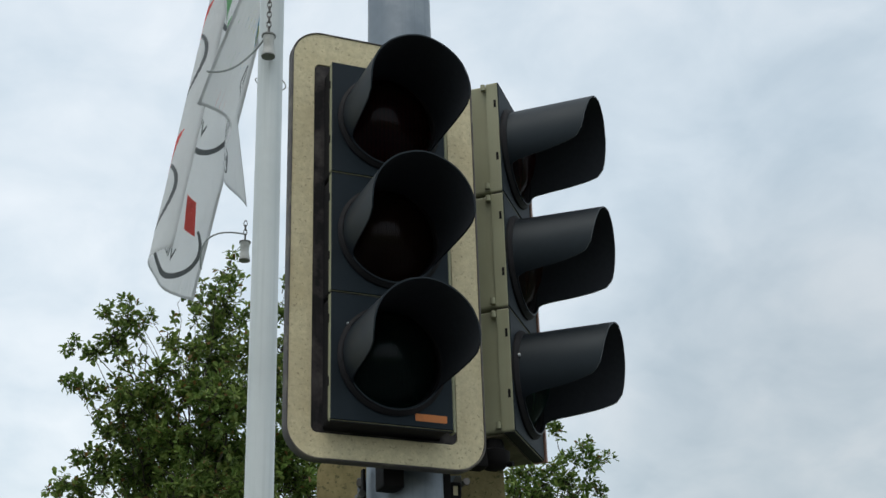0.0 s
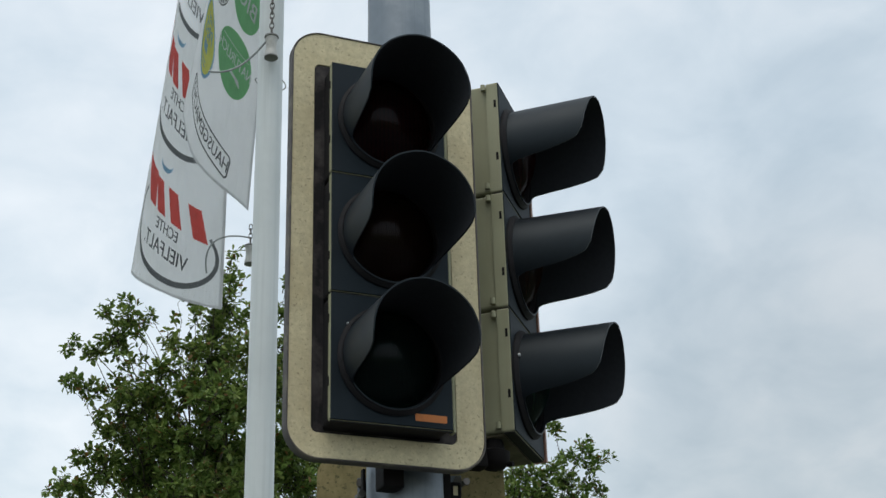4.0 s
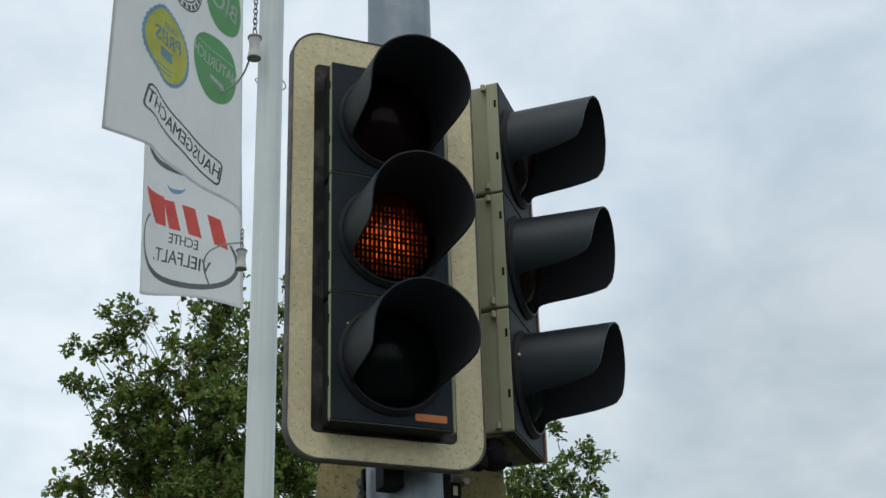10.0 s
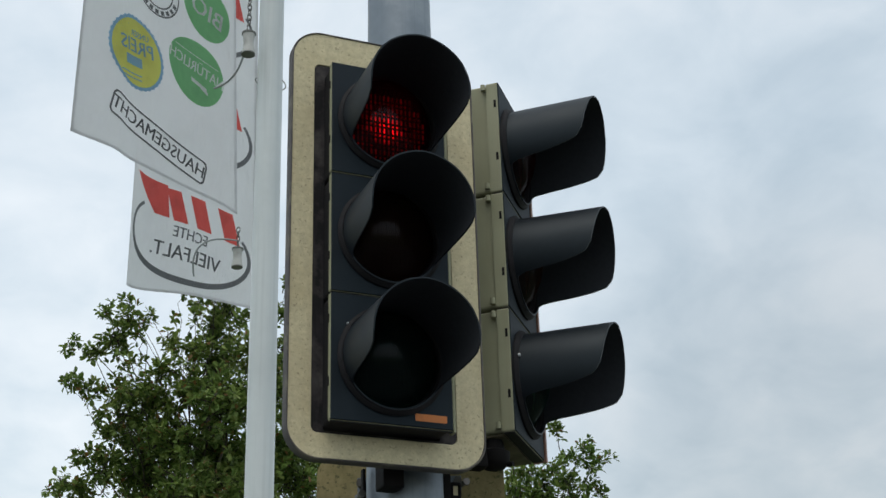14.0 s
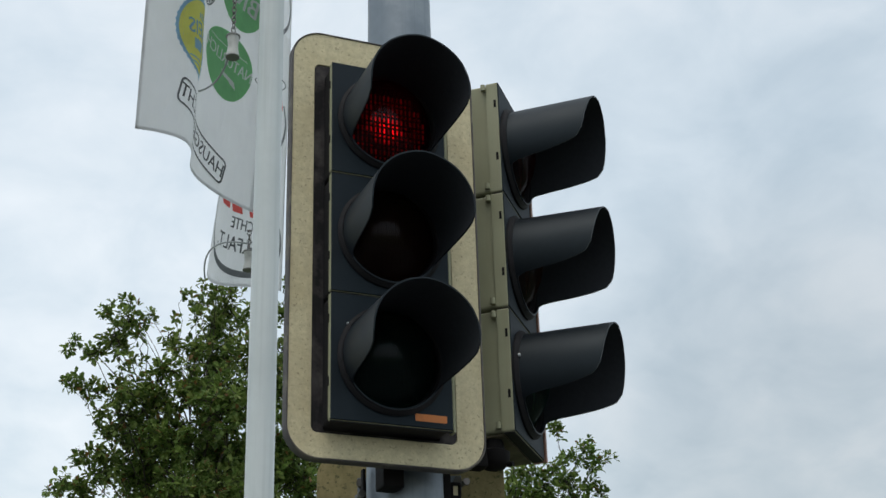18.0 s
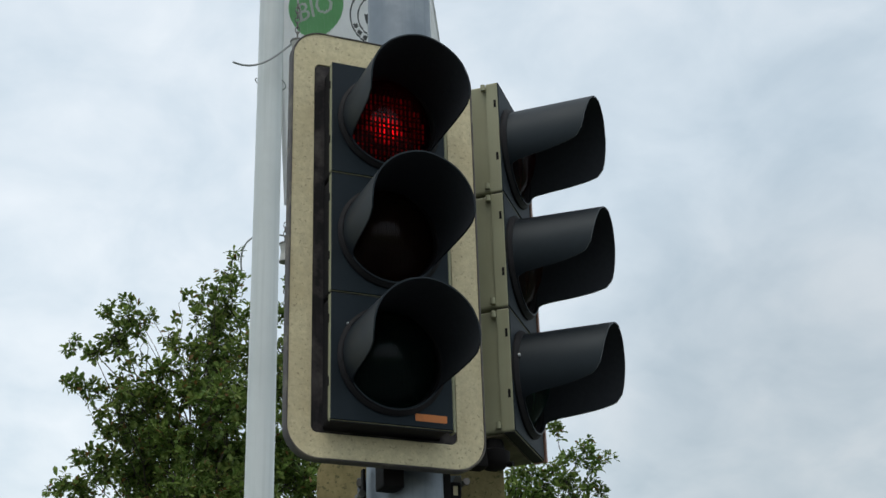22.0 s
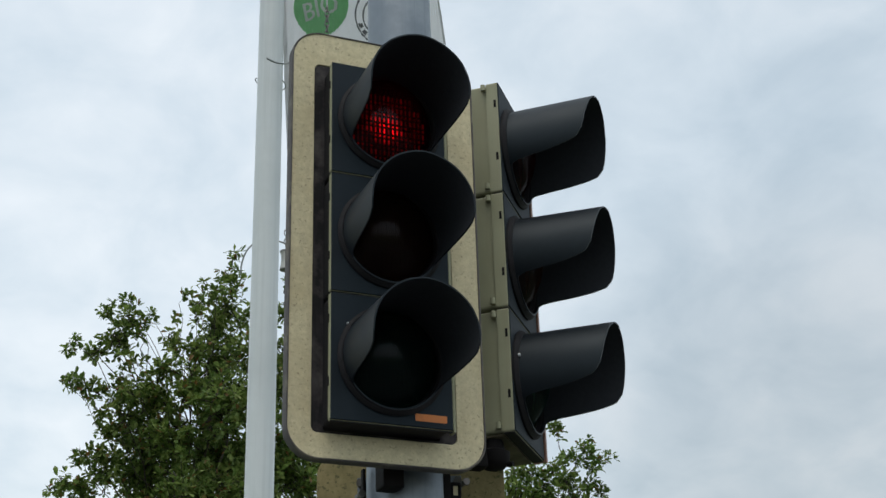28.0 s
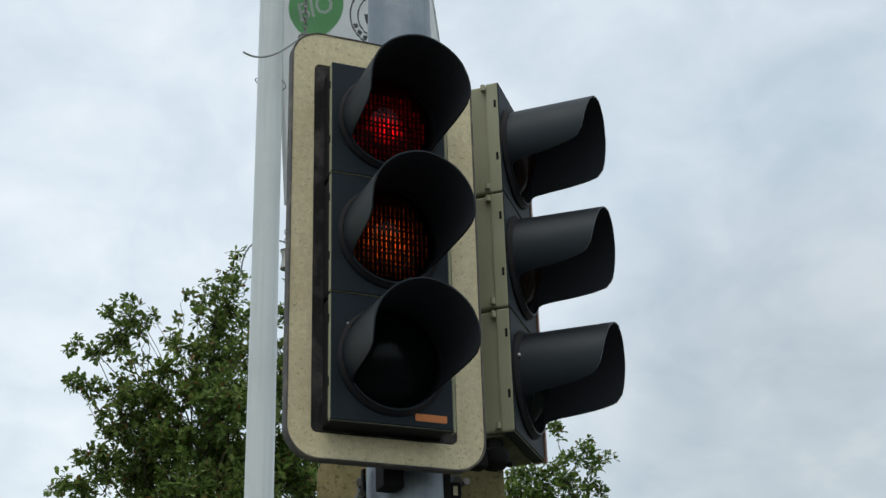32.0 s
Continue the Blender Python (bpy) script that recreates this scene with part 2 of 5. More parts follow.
MASK = material("black_dot_mask", (0.004, 0.004, 0.005), 0.7, vary=0.2, grain=80, stain=10, bump=0.05, gloss=0.06)
MASK_RED = material("dark_red_dot_mask", (0.03, 0.004, 0.006), 0.7, vary=0.2, grain=80, stain=10, bump=0.05, gloss=0.06)
MASK_AMBER = material("dark_amber_dot_mask", (0.004, 0.004, 0.005), 0.7, vary=0.2, grain=80, stain=10, bump=0.05, gloss=0.06)
MASK_GREEN = material("dark_green_dot_mask", (0.004, 0.008, 0.009), 0.7, vary=0.2, grain=80, stain=10, bump=0.05, gloss=0.06)
GRASS = material("verge_grass", (0.07, 0.10, 0.035), 0.9, vary=0.35, grain=6, stain=0.15, stain_to=(0.12, 0.11, 0.06), stain_at=(0.5, 0.7), bump=0.6)
ASPHALT = material("asphalt", (0.05, 0.05, 0.052), 0.85, vary=0.25, grain=60, stain=0.6, stain_to=(0.075, 0.073, 0.07), stain_at=(0.45, 0.7), bump=0.5)
CORD = material("grey_cord", (0.34, 0.36, 0.37), 0.6, vary=0.15, grain=200, stain=20, bump=0.1)
BARK = material("grey_brown_bark", (0.055, 0.045, 0.035), 0.9, vary=0.3, grain=25, stain=4, stain_to=(0.06, 0.05, 0.04), bump=0.6)


def leaf_material():
    m = bpy.data.materials.new("oak_leaves")
    m.use_nodes = True
    t = m.node_tree
    b = t.nodes["Principled BSDF"]
    geo = t.nodes.new("ShaderNodeNewGeometry")
    ramp = t.nodes.new("ShaderNodeValToRGB")
    el = ramp.color_ramp.elements
    el[0].position, el[0].color = 0.0, (0.075, 0.125, 0.030, 1)
    el[1].position, el[1].color = 1.0, (0.26, 0.14, 0.05, 1)
    for pos, c in ((0.45, (0.165, 0.255, 0.062)), (0.8, (0.29, 0.375, 0.105)), (0.955, (0.21, 0.27, 0.07)), (0.975, (0.25, 0.15, 0.06))):
        e = el.new(pos)
        e.color = (*c, 1)
    t.links.new(geo.outputs["Random Per Island"], ramp.inputs["Fac"])
    co = t.nodes.new("ShaderNodeTexCoord")
    n = nd(t, "ShaderNodeTexNoise", Scale=1.1, Detail=4.0)
    t.links.new(co.outputs["Object"], n.inputs["Vector"])
    mul = nd(t, "ShaderNodeMix")
    mul.data_type, mul.blend_type = "RGBA", "MULTIPLY"
    mul.inputs[0].default_value = 0.28
    t.links.new(ramp.outputs[0], mul.inputs[6])
    t.links.new(n.outputs["Color"], mul.inputs[7])
    t.links.new(mul.outputs[2], b.inputs["Base Color"])
    b.inputs["Roughness"].default_value = 0.55
    b.inputs["Specular IOR Level"].default_value = 0.32
    tr = t.nodes.new("ShaderNodeBsdfTranslucent")
    t.links.new(mul.outputs[2], tr.inputs["Color"])
    ms = nd(t, "ShaderNodeMixShader", Fac=0.40)
    t.links.new(b.outputs[0], ms.inputs[1])
    t.links.new(tr.outputs[0], ms.inputs[2])
    t.links.new(ms.outputs[0], t.nodes["Material Output"].inputs["Surface"])
    return m


LEAF = leaf_material()


# ---- mesh helpers ----
def part(name, bm, mat, parent=None, label="", smooth=False):
    """Links a bmesh as one mesh object, under a thing or a part if one is given."""
    me = bpy.data.meshes.new(name)
    bm.normal_update()
    bm.to_mesh(me)
    bm.free()
    for mm in (mat if isinstance(mat, (list, tuple)) else (mat,)):
        me.materials.append(mm)
    if smooth:
        me.polygons.foreach_set("use_smooth", [True] * len(me.polygons))
        me.set_sharp_from_angle(angle=radians(38))
    ob = new(name, me)
    ob.parent = parent
    if label:
        ob["label"] = label
    return ob


def empty(name, m):
    ob = new(name)
    ob.empty_display_size = 0.05
    ob.matrix_basis = m
    return ob


def box(bm, x, y, z, bevel=0.0):
    """A box between the pairs x, y, z, with worn edges."""
    made = bmesh.ops.create_cube(bm, size=1.0)["verts"]
    for v in made:
        v.co = (x[0] + (v.co.x + 0.5) * (x[1] - x[0]), y[0] + (v.co.y + 0.5) * (y[1] - y[0]), z[0] + (v.co.z + 0.5) * (z[1] - z[0]))
    if bevel:
        edges = list({e for v in made for e in v.link_edges})
        bmesh.ops.bevel(bm, geom=edges, offset=bevel, segments=2, affect="EDGES", profile=0.6)
    return bm


def boxed(x, y, z, bevel=0.0):
    return box(bmesh.new(), x, y, z, bevel)


def rounded(x0, x1, z0, z1, r, n=8):
    """The outline of a rectangle with rounded corners, anticlockwise, as (x, z)."""
    pts = []
    for cx, cz, a0 in ((x1 - r, z1 - r, 0), (x0 + r, z1 - r, 90), (x0 + r, z0 + r, 180), (x1 - r, z0 + r, 270)):
        for i in range(n + 1):
            a = radians(a0 + 90 * i / n)
            pts.append((cx + r * math.cos(a), cz + r * math.sin(a)))
    return pts


def ray_outline(x0, x1, z0, z1, cx, cz, n=72):
    """A rectangle's outline at n even directions from (cx, cz)."""
    pts = []
    for i in range(n):
        a = 2 * math.pi * (i + 0.5) / n
        dx, dz = math.cos(a), math.sin(a)
        kx = ((x1 if dx > 0 else x0) - cx) / dx if abs(dx) > 1e-6 else 1e9
        kz = ((z1 if dz > 0 else z0) - cz) / dz if abs(dz) > 1e-6 else 1e9
        k = min(kx, kz)
        pts.append((cx + k * dx, cz + k * dz))
    for corner in ((x0, z0), (x1, z0), (x1, z1), (x0, z1)):
        pts[min(range(n), key=lambda i: math.dist(pts[i], corner))] = corner
    return pts


def ring(cx, cz, r, n=72):
    return [(cx + r * math.cos(2 * math.pi * (i + 0.5) / n), cz + r * math.sin(2 * math.pi * (i + 0.5) / n)) for i in range(n)]


def loft(bm, loops, closed=False, mats=None):
    """Joins loops of points (of equal count) one after the other; closed: the last joins the first."""
    rows = [[bm.verts.new(p) for p in lp] for lp in loops]
    pairs = list(zip(rows, rows[1:])) + ([(rows[-1], rows[0])] if closed else [])
    for k, (a, b) in enumerate(pairs):
        n = len(a)
        for i in range(n):
            f = bm.faces.new((a[i], a[(i + 1) % n], b[(i + 1) % n], b[i]))
            if mats:
                f.material_index = mats[k]
    return rows


def at_y(pts, y):
    return [(x, y, z) for x, z in pts]


def frame_plate(outer, inner, y0, y1, ease=0.0015, mats=None):
    """A plate with an opening, from y0 (front) to y1 (back), its edges eased."""
    bm = bmesh.new()
    cx = sum(p[0] for p in outer) / len(outer)
    cz = sum(p[1] for p in outer) / len(outer)

    def grow(pts, d):
        out = []
        for x, z in pts:
            k = math.hypot(x - cx, z - cz) or 1
            out.append((x + d * (x - cx) / k, z + d * (z - cz) / k))
        return out
    e = ease
    loft(bm, [at_y(grow(outer, -e), y0), at_y(outer, y0 + e), at_y(outer, y1), at_y(inner, y1), at_y(inner, y0 + e),
              at_y(grow(inner, e), y0)], closed=True, mats=mats)
    bmesh.ops.recalc_face_normals(bm, faces=bm.faces[:])
    return bm


def rod(bm, a, b, r0, r1=None, n=12, caps=True):
    """A round bar from a to b."""
    a, b = Vector(a), Vector(b)
    r1 = r0 if r1 is None else r1
    q = (b - a).to_track_quat("Z", "Y").to_matrix()
    rows = []
    for c, r in ((a, r0), (b, r1)):
        rows.append([bm.verts.new(c + q @ Vector((r * math.cos(2 * math.pi * i / n), r * math.sin(2 * math.pi * i / n), 0))) for i in range(n)])
    for i in range(n):
        bm.faces.new((rows[0][i], rows[0][(i + 1) % n], rows[1][(i + 1) % n], rows[1][i]))
    if caps:
        bm.faces.new(rows[0][::-1])
        bm.faces.new(rows[1])
    return bm


def tube(bm, pts, radii, n=8, closed=False):
    """A bent bar along pts."""
    rows = []
    m = len(pts)
    for k in range(m):
        p = Vector(pts[k])
        ahead = Vector(pts[(k + 1) % m if closed else min(k + 1, m - 1)])
        back = Vector(pts[(k - 1) % m if closed else max(k - 1, 0)])
        q = (ahead - back).to_track_quat("Z", "Y").to_matrix()
        r = radii[k] if isinstance(radii, (list, tuple)) else radii
        rows.append([bm.verts.new(p + q @ Vector((r * math.cos(2 * math.pi * i / n), r * math.sin(2 * math.pi * i / n), 0))) for i in range(n)])
    for a, b in list(zip(rows, rows[1:])) + ([(rows[-1], rows[0])] if closed else []):
        for i in range(n):
            bm.faces.new((a[i], a[(i + 1) % n], b[(i + 1) % n], b[i]))
    if not closed:
        bm.faces.new(rows[0][::-1])
        bm.faces.new(rows[-1])
    return bm


def lathe(bm, profile, n=48, axis="z", centre=(0, 0, 0), mats=None):
    """Turns a profile of (radius, height) about an axis (z, or y for a profile that runs backwards)."""
    loops = []
    for r, h in profile:
        lp = []
        for i in range(n):
            a = 2 * math.pi * i / n
            if axis == "z":
                lp.append((centre[0] + r * math.cos(a), centre[1] + r * math.sin(a), centre[2] + h))
            else:
                lp.append((centre[0] + r * math.cos(a), centre[1] + h, centre[2] + r * math.sin(a)))
        loops.append(lp)
    rows = loft(bm, loops, mats=mats)
    bmesh.ops.recalc_face_normals(bm, faces=bm.faces[:])
    return rows


# ---- ground ----
def ground():
    bm = bmesh.new()
    n = 24
    rows = [[bm.verts.new((-600 + 1200 * i / n, -600 + 1200 * j / n, 0)) for i in range(n + 1)] for j in range(n + 1)]
    for j in range(n):
        for i in range(n):
            bm.faces.new((rows[j][i], rows[j][i + 1], rows[j + 1][i + 1], rows[j + 1][i]))
    tagged(part("ground", bm, GRASS), "green roadside grass verge reaching to the horizon", "ground", kind="structure")
    tagged(part("pavement", boxed((-40, 40), (-3.6, 0.9), (-0.05, 0.03)), ASPHALT), "grey asphalt footway under the signal mast", "pavement",
           kind="structure")
    tagged(part("road", boxed((-40, 40), (-12.0, -3.6), (-0.2, 0.006)), ASPHALT), "dark grey asphalt carriageway beside the footway", "road",
           kind="structure")


# ---- traffic signal heads ----
PITCH = 0.24
HEAD_TOP = 3.0965
VIS_LEN, VIS_R0, VIS_R1 = 0.166, 0.0945, 0.0965
LENS_BULGE = 0.038


def visor_mesh(cx, cz, droop, cut):
    """An open-bottomed tunnel visor: full length over the top, its lower edges cut back towards the lens; the tip has sunk by droop."""
    bm = bmesh.new()
    n, rows = 180, 10
    thick = 0.0028

    def reach(a):
        return float(np.interp(abs(a), (0, 57, 84, 94, 100, 104, 107, 110, 112, 114.5, 117, 119, 121, 125),
                               (0.173, 0.168, 0.163, 0.160, 0.154, 0.149, 0.138, 0.121, 0.103, 0.077, 0.046, 0.026, 0.012, 0.005)))
    outer, inner = [], []
    for j in range(rows + 1):
        lo, li = [], []
        for i in range(n):
            a = -180 + 360 * i / n
            d = (reach(a) - cut * float(np.interp(abs(a), (30, 70, 102, 110, 116), (0, 0.45, 1, 1, 0)))) * j / rows
            f = d / VIS_LEN
            r = VIS_R0 + (VIS_R1 - VIS_R0) * f
            for lst, rr in ((lo, r), (li, r - thick)):
                lst.append((cx + rr * math.sin(radians(a)), -0.008 - d, cz + rr * math.cos(radians(a)) - droop * f))
        outer.append(lo)
        inner.append(li)
    loft(bm, outer + inner[::-1], closed=True, mats=[0] * (rows + 1) + [1] * rows + [0])
    bmesh.ops.recalc_face_normals(bm, faces=bm.faces[:])
    return bm


def lens_mesh(cx, cz):
    """A domed lens that bulges out of its rim."""
    bm = bmesh.new()
    prof = [(0.0881 * f / 14, -0.004 - LENS_BULGE * (1 - (f / 14) ** 2)) for f in range(14, 0, -1)]
    rows = lathe(bm, prof, n=56, axis="y", centre=(cx, 0, cz))
    tip = bm.verts.new((cx, -0.004 - LENS_BULGE, cz))
    last = rows[-1]
    for i in range(56):
        bm.faces.new((last[i], last[(i + 1) % 56], tip))
    bmesh.ops.recalc_face_normals(bm, faces=bm.faces[:])
    # the lens is set aslant, aimed down at the traffic
    aim = Matrix.Rotation(radians(9), 4, "X") @ Matrix.Rotation(radians(9), 4, "Z")
    mid = Vector((cx, 0.0, cz))
    for v in bm.verts:
        v.co = mid + aim @ (v.co - mid)
    return bm


DOT = 0.0088


def mask_mesh(cx, cz, tall, lit):
    """A grating behind the lens: upright bars, and cross bars between the rows of dashes."""
    bm = bmesh.new()
    R = 0.0885
    for i in range(-10, 11):
        o = i * DOT
        if abs(o) < R:
            half = math.sqrt(R * R - o * o)
            box(bm, (cx + o - 0.0026, cx + o + 0.0026), (0.0130, 0.0136), (cz - half, cz + half))
    n = int(R / tall) + 1
    for j in range(-n, n + 1):
        o = j * tall
        if abs(o) < R:
            half = math.sqrt(R * R - o * o)
            box(bm, (cx - half, cx + half), (0.0131, 0.0137), (cz + o - (tall - lit) / 2, cz + o + (tall - lit) / 2))
    return bm


def dot_board_mesh(cx, cz, tall, lit, thin):
    """Small lit dashes at the openings of the grating."""
    bm = bmesh.new()
    n = int(0.08 / tall) + 1
    for i in range(-9, 9):
        for j in range(-n, n):
            x, z = (i + 0.5) * DOT, (j + 0.5) * tall
            if math.hypot(x, z) > 0.080:
                continue
            # a dash of light with a brighter point under it
            for lo, hi, sx in ((-0.02, 0.5, thin), (-0.5, -0.24, thin * 1.15)):
                v = [bm.verts.new((cx + x + a * sx, 0.0141, cz + z + b * lit)) for a, b in ((-1, lo), (1, lo), (1, hi), (-1, hi))]
                c = bm.verts.new((cx + x, 0.0139, cz + z + (lo * 0.7 + hi * 0.3) * lit))
                for k in range(4):
                    bm.faces.new((v[k], v[(k + 1) % 4], c))
    return bm


def signal_head(m, width, label, board=False):
    """A three-aspect head in its own space: x across, -y out of the lenses, z up, from the top left corner of its doors."""
    head = tagged(empty("traffic_signal_head", m), label, "traffic light", "signal heads on the mast")
    shell = RUST if not board else OLIVE
    total = 3 * PITCH
    moving = []
    for k, (glass, lit, mask, hue) in enumerate(((LENS_RED, GLOW_RED, MASK_RED, "red"), (LENS_AMBER, GLOW_AMBER, MASK_AMBER, "amber"),
                                                 (LENS_GREEN, GLOW_GREEN, MASK_GREEN, "green"))):
        z1, z0 = -k * PITCH - 0.0012, -(k + 1) * PITCH + 0.0012
        cx, cz = width / 2, (z0 + z1) / 2
        if not board and k == 0:
            z1 += 0.006
        # chamber box behind the door
        bm = bmesh.new()
        out = rounded(0.004, width - 0.004, z0 + 0.001, z1 - 0.001, 0.006, 3)
        inn = rounded(0.010, width - 0.010, z0 + 0.006, z1 - 0.006, 0.005, 3)
        back = 0.0125 if board else 0.0255
        rows = loft(bm, [at_y(inn, back + 0.0005), at_y(out, back + 0.0005), at_y(out, 0.105), at_y(rounded(0.02, width - 0.02, z0 + 0.016, z1 - 0.016, 0.01, 3), 0.118)])
        bm.faces.new(rows[-1])
        rows2 = loft(bm, [at_y(inn, back + 0.0005), at_y(inn, 0.10)])
        bm.faces.new(rows2[-1])
        bmesh.ops.recalc_face_normals(bm, faces=bm.faces[:])
        # board head's chamber is black: lining, and shade put into the colour
        part("chamber", bm, RUBBER_AND_SHADE if board else OLIVE, head, "" if board else "weathered olive-cream plastic chamber")
        # door: cream rim and dark face with the lens opening
        rim = part("door_rim", frame_plate(rounded(0, width, z0, z1, 0.004, 3), rounded(0.007, width - 0.007, z0 + 0.007, z1 - 0.007, 0.003, 3),
                                           0.0022, back, 0.0012), OLIVE, head, "olive-cream hinged door rim")
        face = part("door", frame_plate(ray_outline(0.0012, width - 0.0012, z0 + 0.0012, z1 - 0.0012, cx, cz), ring(cx, cz, 0.0905), 0.0, 0.004, 0.001),
                    DOOR, head, "anthracite plastic door around the %s lens" % hue)
        seal = bmesh.new()
        lathe(seal, [(0.0905, 0.002), (0.1015, 0.002), (0.1025, -0.004), (0.0995, -0.0075), (0.0965, -0.0105), (0.0945, -0.0105), (0.0935, -0.006),
                     (0.0905, -0.004), (0.0885, 0.004)], n=72, axis="y", centre=(cx, 0, cz))
        part("seal_ring", seal, RUBBER_AND_SHADE, face, "black rubber seal ring", smooth=True)
        part("visor", visor_mesh(cx, cz, (0.006, 0.008, 0.011)[k], -0.005) if board else visor_mesh(cx, cz, (0.0, 0.005, 0.003)[k], 0.009), (VISOR, VISOR_IN), face, "dark grey tunnel visor, open below", smooth=True)
        part("lens", lens_mesh(cx, cz), glass, face, "dark %s dished glass lens" % hue, smooth=True)
        tall, dash, thin = {"red": (0.0240, 0.0200, 0.0017), "amber": (0.0247, 0.0198, 0.0013), "green": (0.0253, 0.0176, 0.0009)}[hue]
        part("dot_mask", mask_mesh(cx, cz, tall, dash), mask, face)
        if board:
            moving.append(part("lamp_board", dot_board_mesh(cx, cz, tall, dash, thin), lit, face, "grid of small %s lamp dots" % hue))
        part("backing", boxed((cx - 0.088, cx + 0.088), (0.0150, 0.0160), (cz - 0.088, cz + 0.088)), MASK, face)
        # hinge slots and knuckles on the hinge side
        for f in (0.17, 0.66):
            zz = z1 - f * PITCH
            part("hinge_slot", boxed((-0.0012, 0.003), (0.006, 0.0105), (zz - 0.016, zz), 0.0004), BLACK, rim)
        for zz in () if board else (z1 - 0.012, z0 + 0.012):
            kn = rod(bmesh.new(), (-0.005, 0.030, zz - 0.006), (-0.005, 0.030, zz + 0.006), 0.005, n=12)
            rod(kn, (0.004, 0.030, zz), (-0.005, 0.030, zz), 0.0035, n=10)
            part("hinge_knuckle", kn, OLIVE, rim)
        part("seam_strip", boxed((0.002, width - 0.002), (0.003, back - 0.003), (z0 - 0.0022, z0 - 0.0002)), RUBBER_AND_SHADE, rim)
    # right hand closing strip of the doors
    part("edge_strip", boxed((width + 0.0005, width + (0.006 if board else 0.012)), (0.004 if board else -0.003, 0.024), (-total, 0), 0.001), shell, head,
         "" if board else "reddish-brown weathered edge strip")
    if not board:
        # the plate's dark colour stands for shade under the head
        part("base_plate", boxed((0.006, width - 0.006), (0.024, 0.100), (-total - 0.004, -total + 0.0005), 0.0015), OLIVE_SHADE, head, "brown base plate, darkened for underside shade")
    return head, moving


def contrast_board(head, width):
    """Cream-faced board round the doors, with a dark edge trim and a rubber-lined opening."""
    x0, x1, z0, z1 = -0.0598, 0.3107, -0.7713, 0.0931
    y = 0.0548
    o = rounded(x0, x1, z0, z1, 0.058, 14)
    i = rounded(-0.0170, 0.2572, -0.7255, 0.022, 0.012, 14)
    bm = frame_plate(o, i, y, y + 0.008, 0.0012)
    board = part("contrast_board", bm, CREAM, head, "weathered cream contrast board with rounded corners")
    trim = frame_plate(rounded(x0 - 0.0036, x1 + 0.0036, z0 - 0.0030, z1 + 0.0014, 0.0600, 14), rounded(x0 + 0.0005, x1 - 0.0005, z0 + 0.0005, z1 - 0.0005, 0.0575, 14),
                       y - 0.002, y + 0.020, 0.002)
    part("edge_trim", trim, EDGE, board, "dirty dark edge trim", smooth=True)
    lining = frame_plate(rounded(-0.0168, 0.2570, -0.7253, 0.0218, 0.012, 14), rounded(0.005, width - 0.005, -0.721, -0.001, 0.004, 14), y + 0.0012, y + 0.012, 0.001)
    part("rubber_lining", lining, INFILL, board, "black rubber infill round the doors")
    bm = bmesh.new()
    pts = rounded(0.1560, 0.2157, -0.7068, -0.6935, 0.0022, 4)
    rows = loft(bm, [at_y(pts, -0.0001), at_y(pts, -0.0008)])
    bm.faces.new(rows[-1])
    bmesh.ops.recalc_face_normals(bm, faces=bm.faces[:])
    part("sticker", bm, STICKER, head, "small orange sticker strip")


LEFT = pose(0, 0, HEAD_TOP)
RIGHT = pose(0.4015, 0.1108, 3.1911, 0, 0, math.degrees(0.867)) @ Matrix.Diagonal((1.06, 1.06, 1.06, 1))
head_a, lamp_boards = signal_head(LEFT, 0.2291, "three-lens traffic signal with cream contrast board and dark visors", board=True)
contrast_board(head_a, 0.2291)
head_b, _ = signal_head(RIGHT, 0.2024, "unlit three-lens traffic signal in olive-cream housing with dark visors")


def pivot():
    """The black swivel under the second head, reaching back to the mast."""
    th = tagged(empty("swivel_bracket", pose(0.380, 0.168, 2.392)), "black cast swivel bracket under the olive signal head", "bracket")
    hub = bmesh.new()
    r = lathe(hub, [(0.008, -0.026), (0.020, -0.022), (0.029, -0.010), (0.031, 0.008), (0.022, 0.013), (0.018, 0.032)], n=28)
    hub.faces.new(r[0])
    hub.faces.new(r[-1])
    part("hub", hub, BLACK, th, smooth=True)
    part("arm", boxed((-0.10, -0.02), (-0.020, 0.020), (-0.026, 0.012), 0.005), BLACK, th)
    part("bolt", rod(bmesh.new(), (0.020, -0.018, -0.018), (0.026, -0.028, -0.018), 0.005, n=6), BLACK, th)


pivot()


def screw(parent, at, r=0.0028):
    bm = rod(bmesh.new(), at, (at[0], at[1] - 0.003, at[2]), r, r * 0.8, n=10)
    part("screw", bm, BRIGHT, parent, "small bright screw")


screw(head_a, (0.0325, -0.0002, -0.5395))
screw(head_b, (0.006, -0.011, -0.575), 0.0032)


# ---- mast and brackets ----
MAST = (0.2168, 0.2025)


